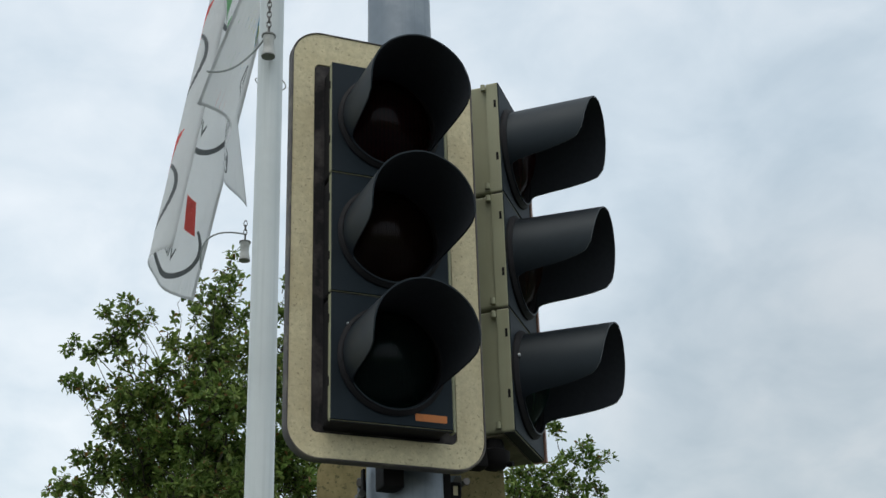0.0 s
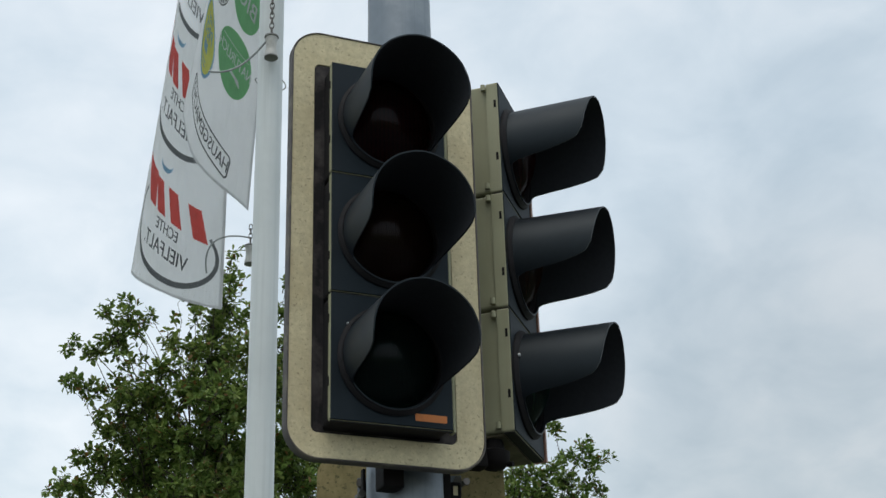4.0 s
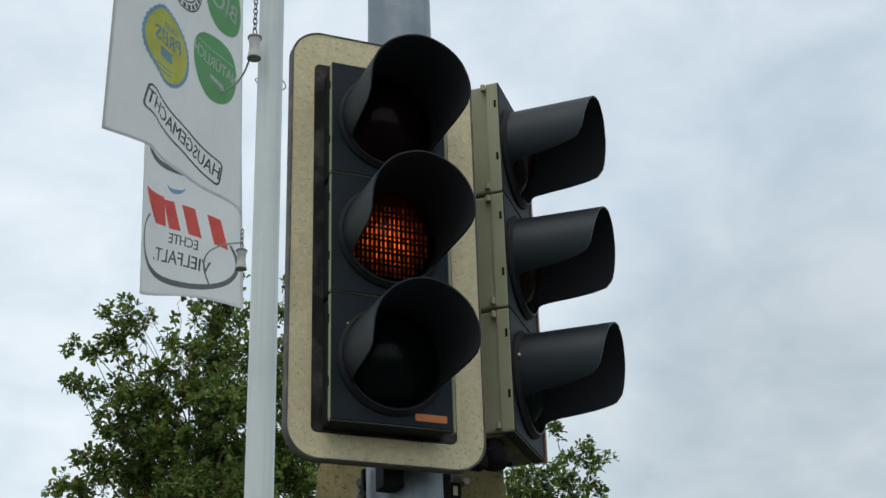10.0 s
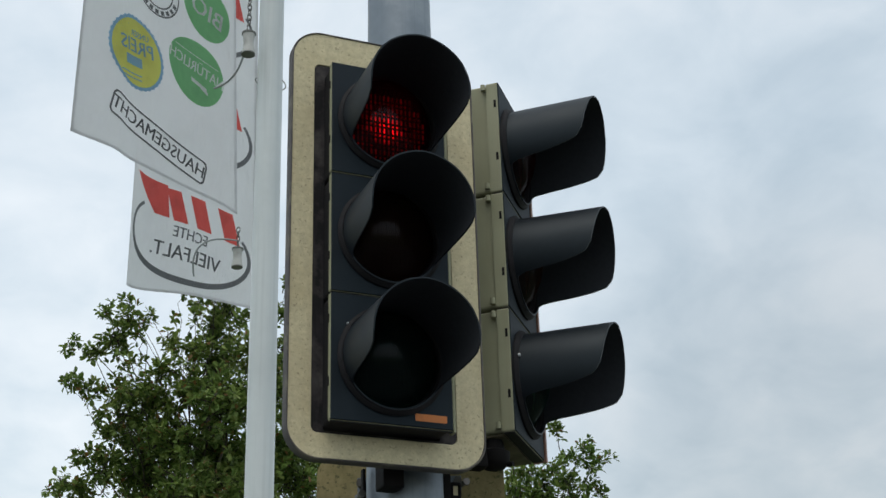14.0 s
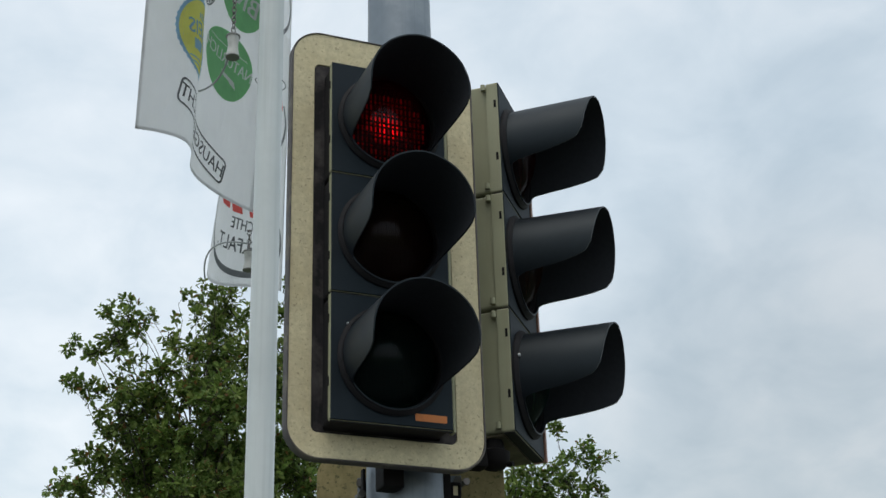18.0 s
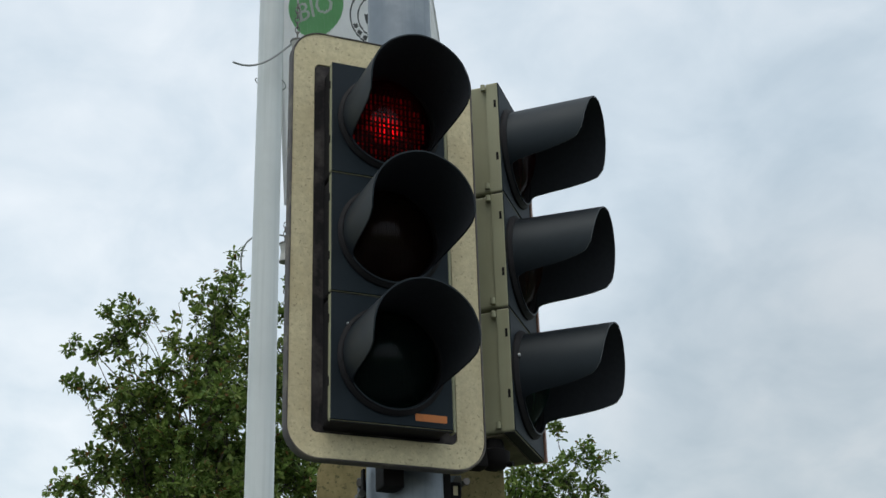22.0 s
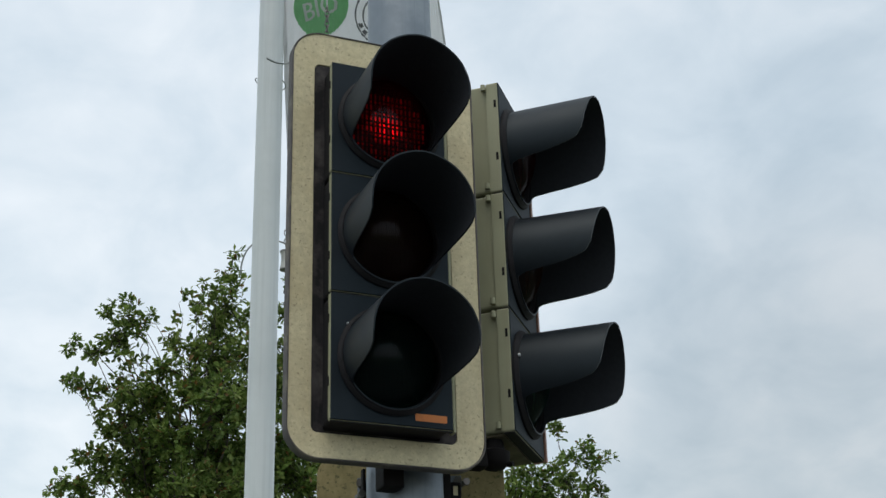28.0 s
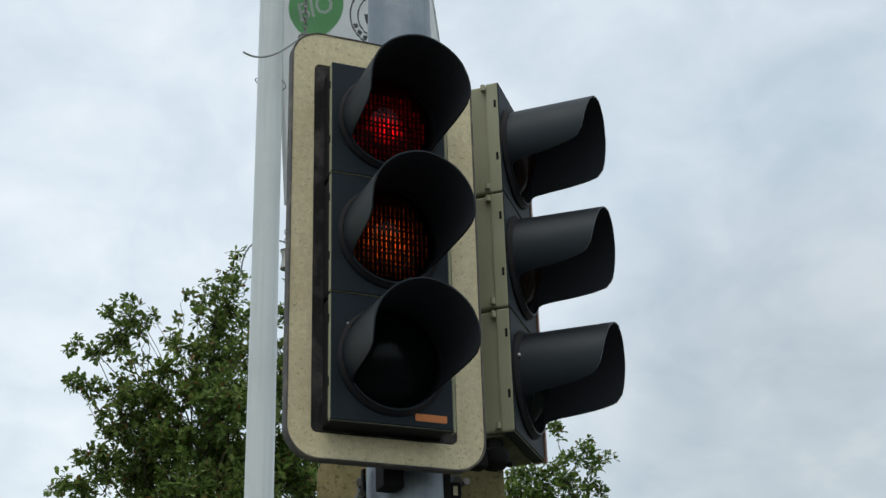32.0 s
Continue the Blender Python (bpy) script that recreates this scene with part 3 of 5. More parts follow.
def mast():
    th = tagged(empty("signal_mast", pose(MAST[0], MAST[1], 0.03)), "round galvanised steel mast carrying the traffic signals", "mast")
    bm = bmesh.new()
    rows = lathe(bm, [(0.094, 0.0), (0.0768, 2.3), (0.0670, 3.4), (0.0505, 5.2)], n=64)
    bm.faces.new(rows[-1])
    part("tube", bm, ZINC, th, smooth=True)
    cap = bmesh.new()
    r = lathe(cap, [(0.0535, 5.19), (0.0535, 5.215), (0.036, 5.235), (0.008, 5.24)], n=48)
    cap.faces.new(r[-1])
    part("cap", cap, BLACK, th, smooth=True)
    foot = bmesh.new()
    lathe(foot, [(0.17, 0.0), (0.17, 0.02), (0.098, 0.03), (0.0938, 0.10)], n=40)
    part("foot_flange", foot, ZINC, th)
    return th


def bracket(z, mx=MAST):
    """A clamp arm from the mast to the back of the heads."""
    th = tagged(empty("signal_bracket", pose(mx[0], mx[1], z)), "dark clamp bracket with bolts on the mast", "bracket", "brackets on the mast")
    part("strap", boxed((-0.083, -0.043), (-0.098, -0.052), (-0.035, 0.07), 0.004), BLACK, th)
    part("arm", boxed((-0.070, 0.050), (-0.124, -0.080), (0.022, 0.066), 0.003), BLACK, th)
    part("lug", boxed((0.046, 0.062), (-0.062, -0.030), (-0.040, 0.045), 0.003), BLACK, th)
    part("clip", boxed((-0.0925, -0.0865), (-0.014, 0.0), (-0.055, 0.02), 0.002), BLACK, th)
    eye_frame = frame_plate(rounded(0.062, 0.082, -0.036, -0.006, 0.003, 3), rounded(0.066, 0.078, -0.031, -0.011, 0.002, 3), -0.062, -0.046, 0.001)
    part("eye_plate", eye_frame, BLACK, th)
    part("nut", boxed((0.0665, 0.0775), (-0.058, -0.050), (-0.0305, -0.0115), 0.002), CREAM, th, "pale square nut")
    for x, y, z in ((-0.066, -0.098, 0.006), (0.094, -0.050, -0.002), (-0.098, -0.014, -0.030)):
        b = rod(bmesh.new(), (x, y - 0.006, z), (x, y + 0.02, z), 0.0045, n=10)
        rod(b, (x, y - 0.010, z), (x, y - 0.003, z), 0.0075, n=6)
        part("bolt", b, STEEL, th)
    return th


mast()
bracket(2.335)
bracket(2.95)


def rear_board():
    """The mossy back of another board, low on the mast, facing the other road."""
    th = tagged(empty("rear_sign_board", pose(0.285, 0.364, 1.62, 0, 0, -21)), "mossy cream board seen from its back, on the mast", "board")
    o = rounded(-0.186, 0.186, 0.0, 0.835, 0.05, 10)
    bm = bmesh.new()
    rows = loft(bm, [at_y(o, 0.0), at_y(o, 0.006)])
    bm.faces.new(rows[0][::-1])
    bm.faces.new(rows[1])
    bmesh.ops.recalc_face_normals(bm, faces=bm.faces[:])
    part("panel", bm, MOSSY, th)
    for zz in (0.12, 0.745):
        part("rail", boxed((-0.105, 0.10), (-0.030, -0.0005), (zz, zz + 0.028), 0.002), ZINC, th, "galvanised mounting rail")
        for x in (-0.098, 0.092):
            b = rod(bmesh.new(), (x, -0.046, zz + 0.014), (x, -0.028, zz + 0.014), 0.0085, n=6)
            part("bolt", b, STEEL, th)


rear_board()


# ---- flagpoles in a row ----
POLE_1, POLE_2, POLE_3 = (0.5723, 2.6063), (0.9577, 4.0560), (1.3431, 5.5056)
POLE_TOP = 8.2


def flagpole():
    th = tagged(empty("flagpole", pose(*POLE_1, 0)), "tall white powder-coated aluminium flagpole", "flagpole", "flagpoles in a row")
    bm = bmesh.new()
    rows = lathe(bm, [(0.054, 0.0), (0.0525, 2.5), (0.0505, 5.0), (0.046, POLE_TOP)], n=64)
    bm.faces.new(rows[-1])
    part("tube", bm, POLE, th, smooth=True)
    cap = bmesh.new()
    r = lathe(cap, [(0.049, POLE_TOP - 0.01), (0.052, POLE_TOP + 0.03), (0.035, POLE_TOP + 0.07), (0.005, POLE_TOP + 0.085)], n=32)
    cap.faces.new(r[-1])
    part("cap", cap, POLE, th, smooth=True)
    arm = rod(bmesh.new(), (0, 0, POLE_TOP - 0.12), (-0.95, -0.55, POLE_TOP - 0.08), 0.014, 0.012)
    part("banner_arm", arm, POLE, th)
    foot = bmesh.new()
    lathe(foot, [(0.13, 0.0), (0.13, 0.02), (0.06, 0.03), (0.0545, 0.12)], n=32)
    part("foot_sleeve", foot, ZINC, th)
    return th


pole_a = flagpole()
pole_b = copy_thing(pole_a, pose(*POLE_2, 0))
pole_c = copy_thing(pole_a, pose(*POLE_3, 0))


def cord_loop():
    """A thin cord slung round the first pole, hanging a little slack on both sides."""
    bm = bmesh.new()
    pts = []
    for i in range(40):
        a = radians(-30 + 240 * i / 39)
        r = 0.0535 + 0.010 * max(0, math.cos(a)) ** 4 + 0.006 * max(0, -math.cos(a)) ** 2
        dirx, diry = 0.9277, -0.3734
        x, y = r * math.cos(a), r * math.sin(a)
        pts.append((dirx * x - diry * y, diry * x + dirx * y, 0.012 * math.cos(a * 2 + 0.4) - 0.03 * max(0, math.cos(a)) ** 3))
    tube(bm, pts, 0.0022, n=6)
    th = tagged(part("cord_loop", bm, CORD), "thin grey cord slung round the flagpole", "cord")
    th.matrix_basis = pose(*POLE_1, 4.69)


# ---- trees ----
def tree(name, base, top, lobes, seed, label, per=175, leaf=0.106):
    """Trunk, limbs towards each lobe of the crown, and leaves in tufts at the twig ends."""
    rnd = random.Random(seed)
    th = tagged(empty("tree", pose(*base)), label, "tree", "trees behind the flagpoles")
    b = Vector(base)
    crown_foot = Vector((top[0], top[1], top[2])) - b
    bm = bmesh.new()
    pts = [Vector((0, 0, -0.05)), Vector((0.05, 0.02, 1.2)), crown_foot * 0.45 + Vector((0.06, -0.05, 0)), crown_foot * 0.8, crown_foot]
    tube(bm, pts, [0.24, 0.19, 0.15, 0.10, 0.05], n=14)
    part("trunk", bm, BARK, th, smooth=True)

    def along(path, f):
        k = f * (len(path) - 1)
        i = min(int(k), len(path) - 2)
        return path[i].lerp(path[i + 1], k - i)
    for lx, ly, lz, lr in lobes:
        centre = Vector((lx, ly, lz)) - b
        start = along(pts, min(0.93, max(0.35, (centre.z - 2.4 * lr) / max(crown_foot.z, 0.1) * 0.82)))
        tip = centre + Vector((rnd.uniform(-0.1, 0.1), rnd.uniform(-0.1, 0.1), lr * 0.95))
        bend = start.lerp(centre, 0.55) + Vector((rnd.uniform(-0.2, 0.2), rnd.uniform(-0.2, 0.2), -0.25 * lr))
        # limbs grow crooked, the longer the more
        crook = 0.05 * (centre - start).length

        def sway():
            return Vector((rnd.gauss(0, crook), rnd.gauss(0, crook), rnd.gauss(0, crook)))
        limb_path = [start, start.lerp(bend, 0.5) + sway(), bend + sway(), bend.lerp(centre, 0.4) + sway(), bend.lerp(centre, 0.75) + sway() * 0.5, centre, tip]
        bm = bmesh.new()
        tube(bm, limb_path, [(0.005 + 0.05 * lr) * w for w in (1.0, 0.85, 0.62, 0.5, 0.4, 0.3, 0.15)], n=7)
        verts, faces = [], []

        def rosette(at, out, n):
            """A tuft of leaves spreading from one twig end."""
            for _ in range(n):
                f = (out * 0.55 + Vector((rnd.gauss(0, 0.75), rnd.gauss(0, 0.75), rnd.gauss(0, 0.65)))).normalized()
                p = at + f * rnd.uniform(0.0, 0.035)
                s = f.cross(Vector((rnd.uniform(-0.7, 0.7), rnd.uniform(-0.7, 0.7), 1))).normalized()
                nrm = s.cross(f)
                ln = leaf * rnd.uniform(0.6, 1.15)
                w = ln * rnd.uniform(0.20, 0.29)
                i = len(verts)
                verts.extend([p, p + f * ln * 0.38 + s * w * 0.7 + nrm * w * 0.2, p + f * ln * 0.74 + s * w + nrm * w * 0.3, p + f * ln - nrm * w * 0.2,
                              p + f * ln * 0.74 - s * w + nrm * w * 0.3, p + f * ln * 0.38 - s * w * 0.7 + nrm * w * 0.2])
                faces.extend([(i, i + 1, i + 2, i + 3), (i, i + 3, i + 4, i + 5)])
        # shoots run outwards from the limb to beyond the lobe's skin and carry the tufts
        shoots = max(5, int(per * lr * lr))
        for _ in range(shoots):
            d = Vector((rnd.gauss(0, 1), rnd.gauss(0, 1), rnd.gauss(0.35, 0.9))).normalized()
            reach = lr * rnd.uniform(0.4, 1.02)
            end = centre + Vector((d.x * reach, d.y * reach * 1.25, d.z * reach * 1.08))
            root = centre.lerp(along(limb_path, rnd.uniform(0.7, 0.97)), 0.6) + Vector((rnd.gauss(0, 0.25), rnd.gauss(0, 0.25), rnd.gauss(0, 0.2))) * lr
            run = end - root
            if run.length < 0.08:
                continue
            tube(bm, [root, root.lerp(end, 0.55) + Vector((0, 0, 0.02)), end], [0.009, 0.006, 0.003], n=4)
            steps = max(2, int(run.length * 0.75 / 0.10))
            for q in range(steps + 1):
                at = root.lerp(end, 1 - 0.75 * q / steps) + Vector((rnd.gauss(0, 1), rnd.gauss(0, 1), rnd.gauss(0, 1))) * (0.05 if q else 0.005)
                rosette(at, run.normalized(), rnd.randint(5, 8))
        limb = part("branch", bm, BARK, th)
        me = bpy.data.meshes.new("foliage")
        me.from_pydata(verts, [], faces)
        me.materials.append(LEAF)
        ob = new("foliage", me)
        ob.parent = limb
        ob["kind"] = "stuff"
    return th


tree_a = tree("tree", (3.7, 17.6, 0), (3.7, 17.4, 9.3),
              [
               (2.30, 16.67, 9.63, 0.08), (2.08, 16.80, 9.48, 0.18), (2.31, 16.51, 9.31, 0.18), (2.23, 16.66, 9.02, 0.28), (2.50, 16.84, 9.25, 0.16), (1.94, 16.93, 8.92, 0.20),
               (1.65, 16.50, 8.84, 0.16), (2.50, 16.42, 9.20, 0.08), (2.56, 16.32, 9.36, 0.07), (2.48, 16.57, 8.68, 0.10), (2.23, 16.36, 8.56, 0.16), (1.76, 16.69, 8.32, 0.18),
               (1.99, 16.77, 8.31, 0.16), (1.56, 16.60, 8.31, 0.08), (2.27, 16.75, 8.33, 0.19), (2.16, 16.71, 8.15, 0.16), (2.36, 16.05, 8.04, 0.25), (2.09, 16.70, 7.95, 0.11),
               (2.83, 16.25, 8.53, 0.24), (2.96, 16.47, 8.98, 0.12), (2.95, 16.39, 9.31, 0.08), (2.94, 16.64, 9.21, 0.10), (3.26, 16.38, 8.87, 0.27), (3.21, 16.26, 9.36, 0.13),
               (3.12, 16.51, 9.84, 0.07), (3.32, 16.62, 9.72, 0.12), (3.34, 16.32, 9.94, 0.08), (3.47, 16.24, 9.73, 0.16), (3.72, 16.28, 10.41, 0.07), (3.82, 16.60, 10.28, 0.10),
               (3.70, 16.65, 10.20, 0.12), (3.78, 16.44, 9.94, 0.20), (3.79, 16.83, 9.75, 0.28), (3.62, 16.80, 9.36, 0.30), (3.89, 16.24, 9.44, 0.18), (3.88, 15.81, 8.76, 0.33),
               (3.73, 16.82, 8.94, 0.41), (4.23, 16.26, 9.42, 0.21), (4.48, 16.07, 9.95, 0.07), (4.47, 15.99, 9.52, 0.18), (3.13, 16.20, 8.24, 0.43), (2.73, 16.47, 8.04, 0.44),
               (2.33, 16.35, 7.81, 0.27), (3.58, 15.74, 7.89, 0.54), (4.21, 16.10, 8.24, 0.52), (4.62, 16.57, 9.14, 0.26), (2.57, 16.85, 7.58, 0.37), (2.11, 16.53, 7.62, 0.12),
               (2.25, 16.51, 7.69, 0.14), (2.98, 16.38, 7.48, 0.55), (2.03, 16.50, 7.33, 0.13), (1.85, 16.52, 7.30, 0.12), (2.16, 16.67, 7.16, 0.31), (1.63, 16.48, 6.93, 0.14),
               (1.53, 16.73, 6.85, 0.13), (1.89, 16.53, 6.81, 0.26), (3.75, 16.99, 7.48, 0.65), (4.46, 16.93, 7.61, 0.64), (2.73, 17.14, 7.12, 0.53), (4.87, 16.63, 7.81, 0.47),
               (3.18, 16.09, 6.69, 0.60), (4.82, 16.58, 7.13, 0.63), (3.87, 15.82, 6.64, 0.65)], 5, "leafy green oak tree with a ragged crown", per=210)
tree_b = tree("tree", (9.2, 17.8, 0), (9.2, 17.5, 7.7),
              [(9.19, 17.20, 8.61, 0.08), (9.28, 17.20, 8.51, 0.06), (9.37, 17.20, 8.08, 0.15), (9.72, 17.20, 8.25, 0.17), (9.78, 17.20, 8.40, 0.08),
               (9.57, 17.20, 8.07, 0.14), (9.85, 17.20, 8.02, 0.14), (10.00, 17.20, 8.13, 0.08), (10.17, 17.20, 8.22, 0.06), (9.06, 17.20, 7.85, 0.26),
               (8.67, 17.20, 7.75, 0.26), (8.43, 17.20, 7.69, 0.24), (9.42, 17.20, 7.70, 0.24), (9.74, 17.20, 7.68, 0.15), (9.90, 17.20, 7.64, 0.09),
               (10.01, 17.20, 7.58, 0.06), (8.94, 17.20, 7.46, 0.40), (9.42, 17.20, 7.32, 0.36), (8.45, 17.20, 7.34, 0.40), (9.81, 17.20, 7.30, 0.25),
               (9.17, 17.43, 6.70, 0.66), (8.3, 17.7, 6.5, 0.7), (9.9, 17.3, 6.2, 0.7)], 11,
              "lower green oak tree with sparse outer twigs")


# ---- two banners on the rear poles, in narrow rigid strips ----
CLOTH = material("white_banner_cloth", (0.84, 0.845, 0.865), 0.8, vary=0.03, grain=400, stain=3, stain_to=(0.76, 0.765, 0.785), stain_at=(0.45, 0.8),
                 bump=0.1, sheer=0.42, woven=7.0)


def ink(name, c):
    return material(name, c, 0.75, vary=0.05, grain=300, stain=6, stain_to=tuple(v * 0.85 for v in c), bump=0.05, sheer=0.42, woven=7.0)


INKS = [CLOTH, ink("green_ink", (0.26, 0.58, 0.29)), ink("yellow_ink", (0.90, 0.86, 0.22)), ink("blue_ink", (0.33, 0.55, 0.73)),
        ink("dark_grey_ink", (0.17, 0.175, 0.185)), ink("red_ink", (0.86, 0.17, 0.15)), ink("white_ink", (0.82, 0.83, 0.84)),
        ink("mid_grey_ink", (0.24, 0.25, 0.265)), ink("pale_hem", (0.79, 0.795, 0.81))]
CLOTHS, GREEN, YELLOW, BLUE, DARK, RED, WHITE, GREY, HEM = range(9)


class Banner:
    """A banner's size, its print as flat triangles (ink, layer, three corners) and its keyed breeze."""

    def __init__(self, width, cuts, cols, pole, slant):
        self.width, self.cuts, self.cols, self.rows, self.pole, self.slant = width, cuts, cols, len(cuts) - 1, pole, slant
        self.height = cuts[-1]
        self.inked, self.keys, self.strips = [], [], []

    def tri(self, colour, layer, a, b, c):
        self.inked.append((colour, layer, (a, b, c)))

    def fan(self, colour, layer, pts):
        cx = sum(p[0] for p in pts) / len(pts)
        cz = sum(p[1] for p in pts) / len(pts)
        for i in range(len(pts)):
            self.tri(colour, layer, (cx, cz), pts[i], pts[(i + 1) % len(pts)])

    def band(self, colour, layer, outer, inner, closed=True):
        n = len(outer)
        for i in range(n if closed else n - 1):
            j = (i + 1) % n
            self.tri(colour, layer, outer[i], outer[j], inner[j])
            self.tri(colour, layer, outer[i], inner[j], inner[i])

    def words(self, colour, layer, body, at, height, turn, stretch=1.0):
        """Lettering centred at a point of the banner."""
        cu = bpy.data.curves.new("lettering", "FONT")
        cu.body, cu.align_x, cu.align_y, cu.size, cu.resolution_u = body, "CENTER", "CENTER", height / 0.70, 2
        ob = new("lettering", cu)
        bpy.context.view_layer.update()
        me = bpy.data.meshes.new_from_object(ob)
        me.calc_loop_triangles()
        c, s = math.cos(radians(turn)), math.sin(radians(turn))
        co = [(v.co.x * stretch, v.co.y) for v in me.vertices]
        co = [(at[0] + c * x - s * y, at[1] + s * x + c * y) for x, y in co]
        for t in me.loop_triangles:
            for bold in (-0.02, 0.02):
                self.tri(colour, layer, *((co[i][0] + bold * height, co[i][1]) for i in t.vertices))
        bpy.data.meshes.remove(me)
        bpy.data.objects.remove(ob)
        bpy.data.curves.remove(cu)


def oval(cx, cz, a, b, turn=0.0, n=40, wobble=0.0, teeth=0):
    pts = []
    c, s = math.cos(radians(turn)), math.sin(radians(turn))
    for i in range(n):
        w = 2 * math.pi * i / n
        k = 1 + wobble * math.sin(3 * w + 0.6) + (0.035 * (i % 2) if teeth else 0)
        x, z = a * k * math.cos(w), b * k * math.sin(w)
        pts.append((cx + c * x - s * z, cz + s * x + c * z))
    return pts


def slanted(cx, cz, w, h, turn, lean=0.0, r=None):
    """A rectangle (with cut corners, if r is given) turned and leaned."""
    base = [(-w / 2, -h / 2), (w / 2, -h / 2), (w / 2, h / 2), (-w / 2, h / 2)]
    if r:
        base = [(x, z) for x, z in rounded(-w / 2, w / 2, -h / 2, h / 2, r, 4)]
    c, s = math.cos(radians(turn)), math.sin(radians(turn))
    return [(cx + c * (x + lean * z) - s * z, cz + s * (x + lean * z) + c * z) for x, z in base]


def print_market_banner(b):
    """Stamps and roundels above a boxed word."""
    k = KA
    # boxed word
    turn = 11.8
    b.band(DARK, 1, slanted(0.455 * k, 0.158 * k, 0.545 * k, 0.118 * k, turn, r=0.028), slanted(0.455 * k, 0.158 * k, 0.527 * k, 0.100 * k, turn, r=0.02))
    b.words(DARK, 1, "HAUSGEMACHT", (0.455 * k, 0.158 * k), 0.060 * k, turn, 0.85)
    for up in (0.0, 1.02):
        z = up * k
        # yellow toothed roundel
        b.fan(BLUE, 1, oval(0.60 * k, z + 0.487 * k, 0.158 * k, 0.158 * k, -10, 72, teeth=1))
        b.fan(YELLOW, 2, oval(0.60 * k, z + 0.487 * k, 0.146 * k, 0.146 * k, -10, 40))
        b.words(BLUE, 3, "UNSER", (0.588 * k, z + 0.572 * k), 0.026 * k, -10)
        b.words(BLUE, 3, "PREIS", (0.60 * k, z + 0.512 * k), 0.060 * k, -10, 1.05)
        b.fan(BLUE, 3, slanted(0.61 * k, z + 0.445 * k, 0.10 * k, 0.042 * k, -10))
        for d in (0.385, 0.365):
            b.fan(BLUE, 3, slanted(0.62 * k, z + d * k, 0.13 * k, 0.005 * k, -10))
        # green fruit-shaped roundels
        b.fan(GREEN, 1, oval(0.252 * k, z + 0.578 * k, 0.158 * k, 0.152 * k, 8, 40, wobble=0.035))
        b.words(WHITE, 2, "NAT\u00dcRLICH", (0.252 * k, z + 0.595 * k), 0.052 * k, 6, 0.77)
        b.fan(WHITE, 2, slanted(0.235 * k, z + 0.522 * k, 0.09 * k, 0.018 * k, 14, 0.4))
        b.fan(WHITE, 2, slanted(0.205 * k, z + 0.505 * k, 0.045 * k, 0.014 * k, 24, 0.4))
        b.fan(WHITE, 2, slanted(0.252 * k, z + 0.652 * k, 0.25 * k, 0.004 * k, 5))
        b.fan(GREEN, 1, oval(0.197 * k, z + 0.905 * k, 0.142 * k, 0.135 * k, 10, 40, wobble=0.04))
        b.words(WHITE, 2, "BIO", (0.197 * k, z + 0.90 * k), 0.088 * k, 9, 0.95)
        # black ringed stamp with small unreadable writing
        for r in (0.135, 0.098):
            b.band(DARK, 1, oval(0.50 * k, z + 0.86 * k, r * k, r * k), oval(0.50 * k, z + 0.86 * k, (r - 0.007) * k, (r - 0.007) * k))
        b.fan(DARK, 1, slanted(0.50 * k, z + 0.86 * k, 0.12 * k, 0.042 * k, 8))
        for w in range(9):
            a = radians(200 + 17 * w)
            b.fan(DARK, 1, slanted((0.50 + 0.115 * math.cos(a)) * k, z + (0.86 + 0.115 * math.sin(a)) * k, 0.020 * k, 0.020 * k, math.degrees(a) + 90))
    hemmed(b)


def hemmed(b):
    w, h = b.width, b.height
    b.fan(HEM, 1, [(0, 0), (w, 0), (w, 0.016), (0, 0.016)])
    b.fan(HEM, 1, [(w - 0.014, 0), (w, 0), (w, h), (w - 0.014, h)])
    b.fan(HEM, 1, [(0, 0), (0.022, 0), (0.022, h), (0, h)])


def print_logo_banner(b):
    """The same mark over and over: red slanted blocks across a grey ring, a blue swoosh, two words."""
    k, h = KB, KB * 0.85
    for n in range(4):
        z = n * 0.655 * k
        turn = 7
        # ring, open at the top where the blocks cross it
        outer, inner = [], []
        for i in range(61):
            a = radians(148 + 250 * i / 60)
            t = 0.009 + 0.007 * math.sin(math.pi * i / 60)
            ca, sa = math.cos(radians(turn)), math.sin(radians(turn))
            for lst, d in ((outer, t), (inner, -t)):
                x, y = (0.398 + d) * k * math.cos(a), (0.215 + d) * k * math.sin(a)
                lst.append((0.512 * h + ca * x - sa * y, z + 0.280 * k + sa * x + ca * y))
        b.band(GREY, 1, outer, inner, closed=False)
        for cx, wd in ((0.205, 0.115), (0.425, 0.115), (0.605, 0.105)):
            b.fan(RED, 2, slanted(cx * h, z + (0.428 + (cx - 0.35) * 0.12) * k, wd * h, 0.160 * k, turn, 0.45))
        b.fan(RED, 2, [(0.660 * h, z + 0.390 * k), (0.770 * h, z + 0.405 * k), (0.945 * h, z + 0.605 * k), (0.680 * h, z + 0.560 * k)])
        ol, il = [], []
        for i in range(17):
            a = radians(190 + 170 * i / 16)
            t = 0.026 * math.sin(math.pi * i / 16) + 0.002
            ol.append((0.565 * h + 0.085 * h * math.cos(a), z + 0.640 * k + 0.055 * k * math.sin(a)))
            il.append((0.565 * h + (0.085 - t) * h * math.cos(a), z + 0.640 * k + (0.055 - t) * k * math.sin(a)))
        b.band(BLUE, 1, ol, il, closed=False)
        b.words(GREY, 1, "ECHTE", (0.497 * h, z + 0.310 * k), 0.058 * k, turn, 0.9)
        b.words(GREY, 1, "VIELFALT.", (0.53 * h, z + 0.205 * k), 0.075 * k, turn, 0.98)
    hemmed(b)


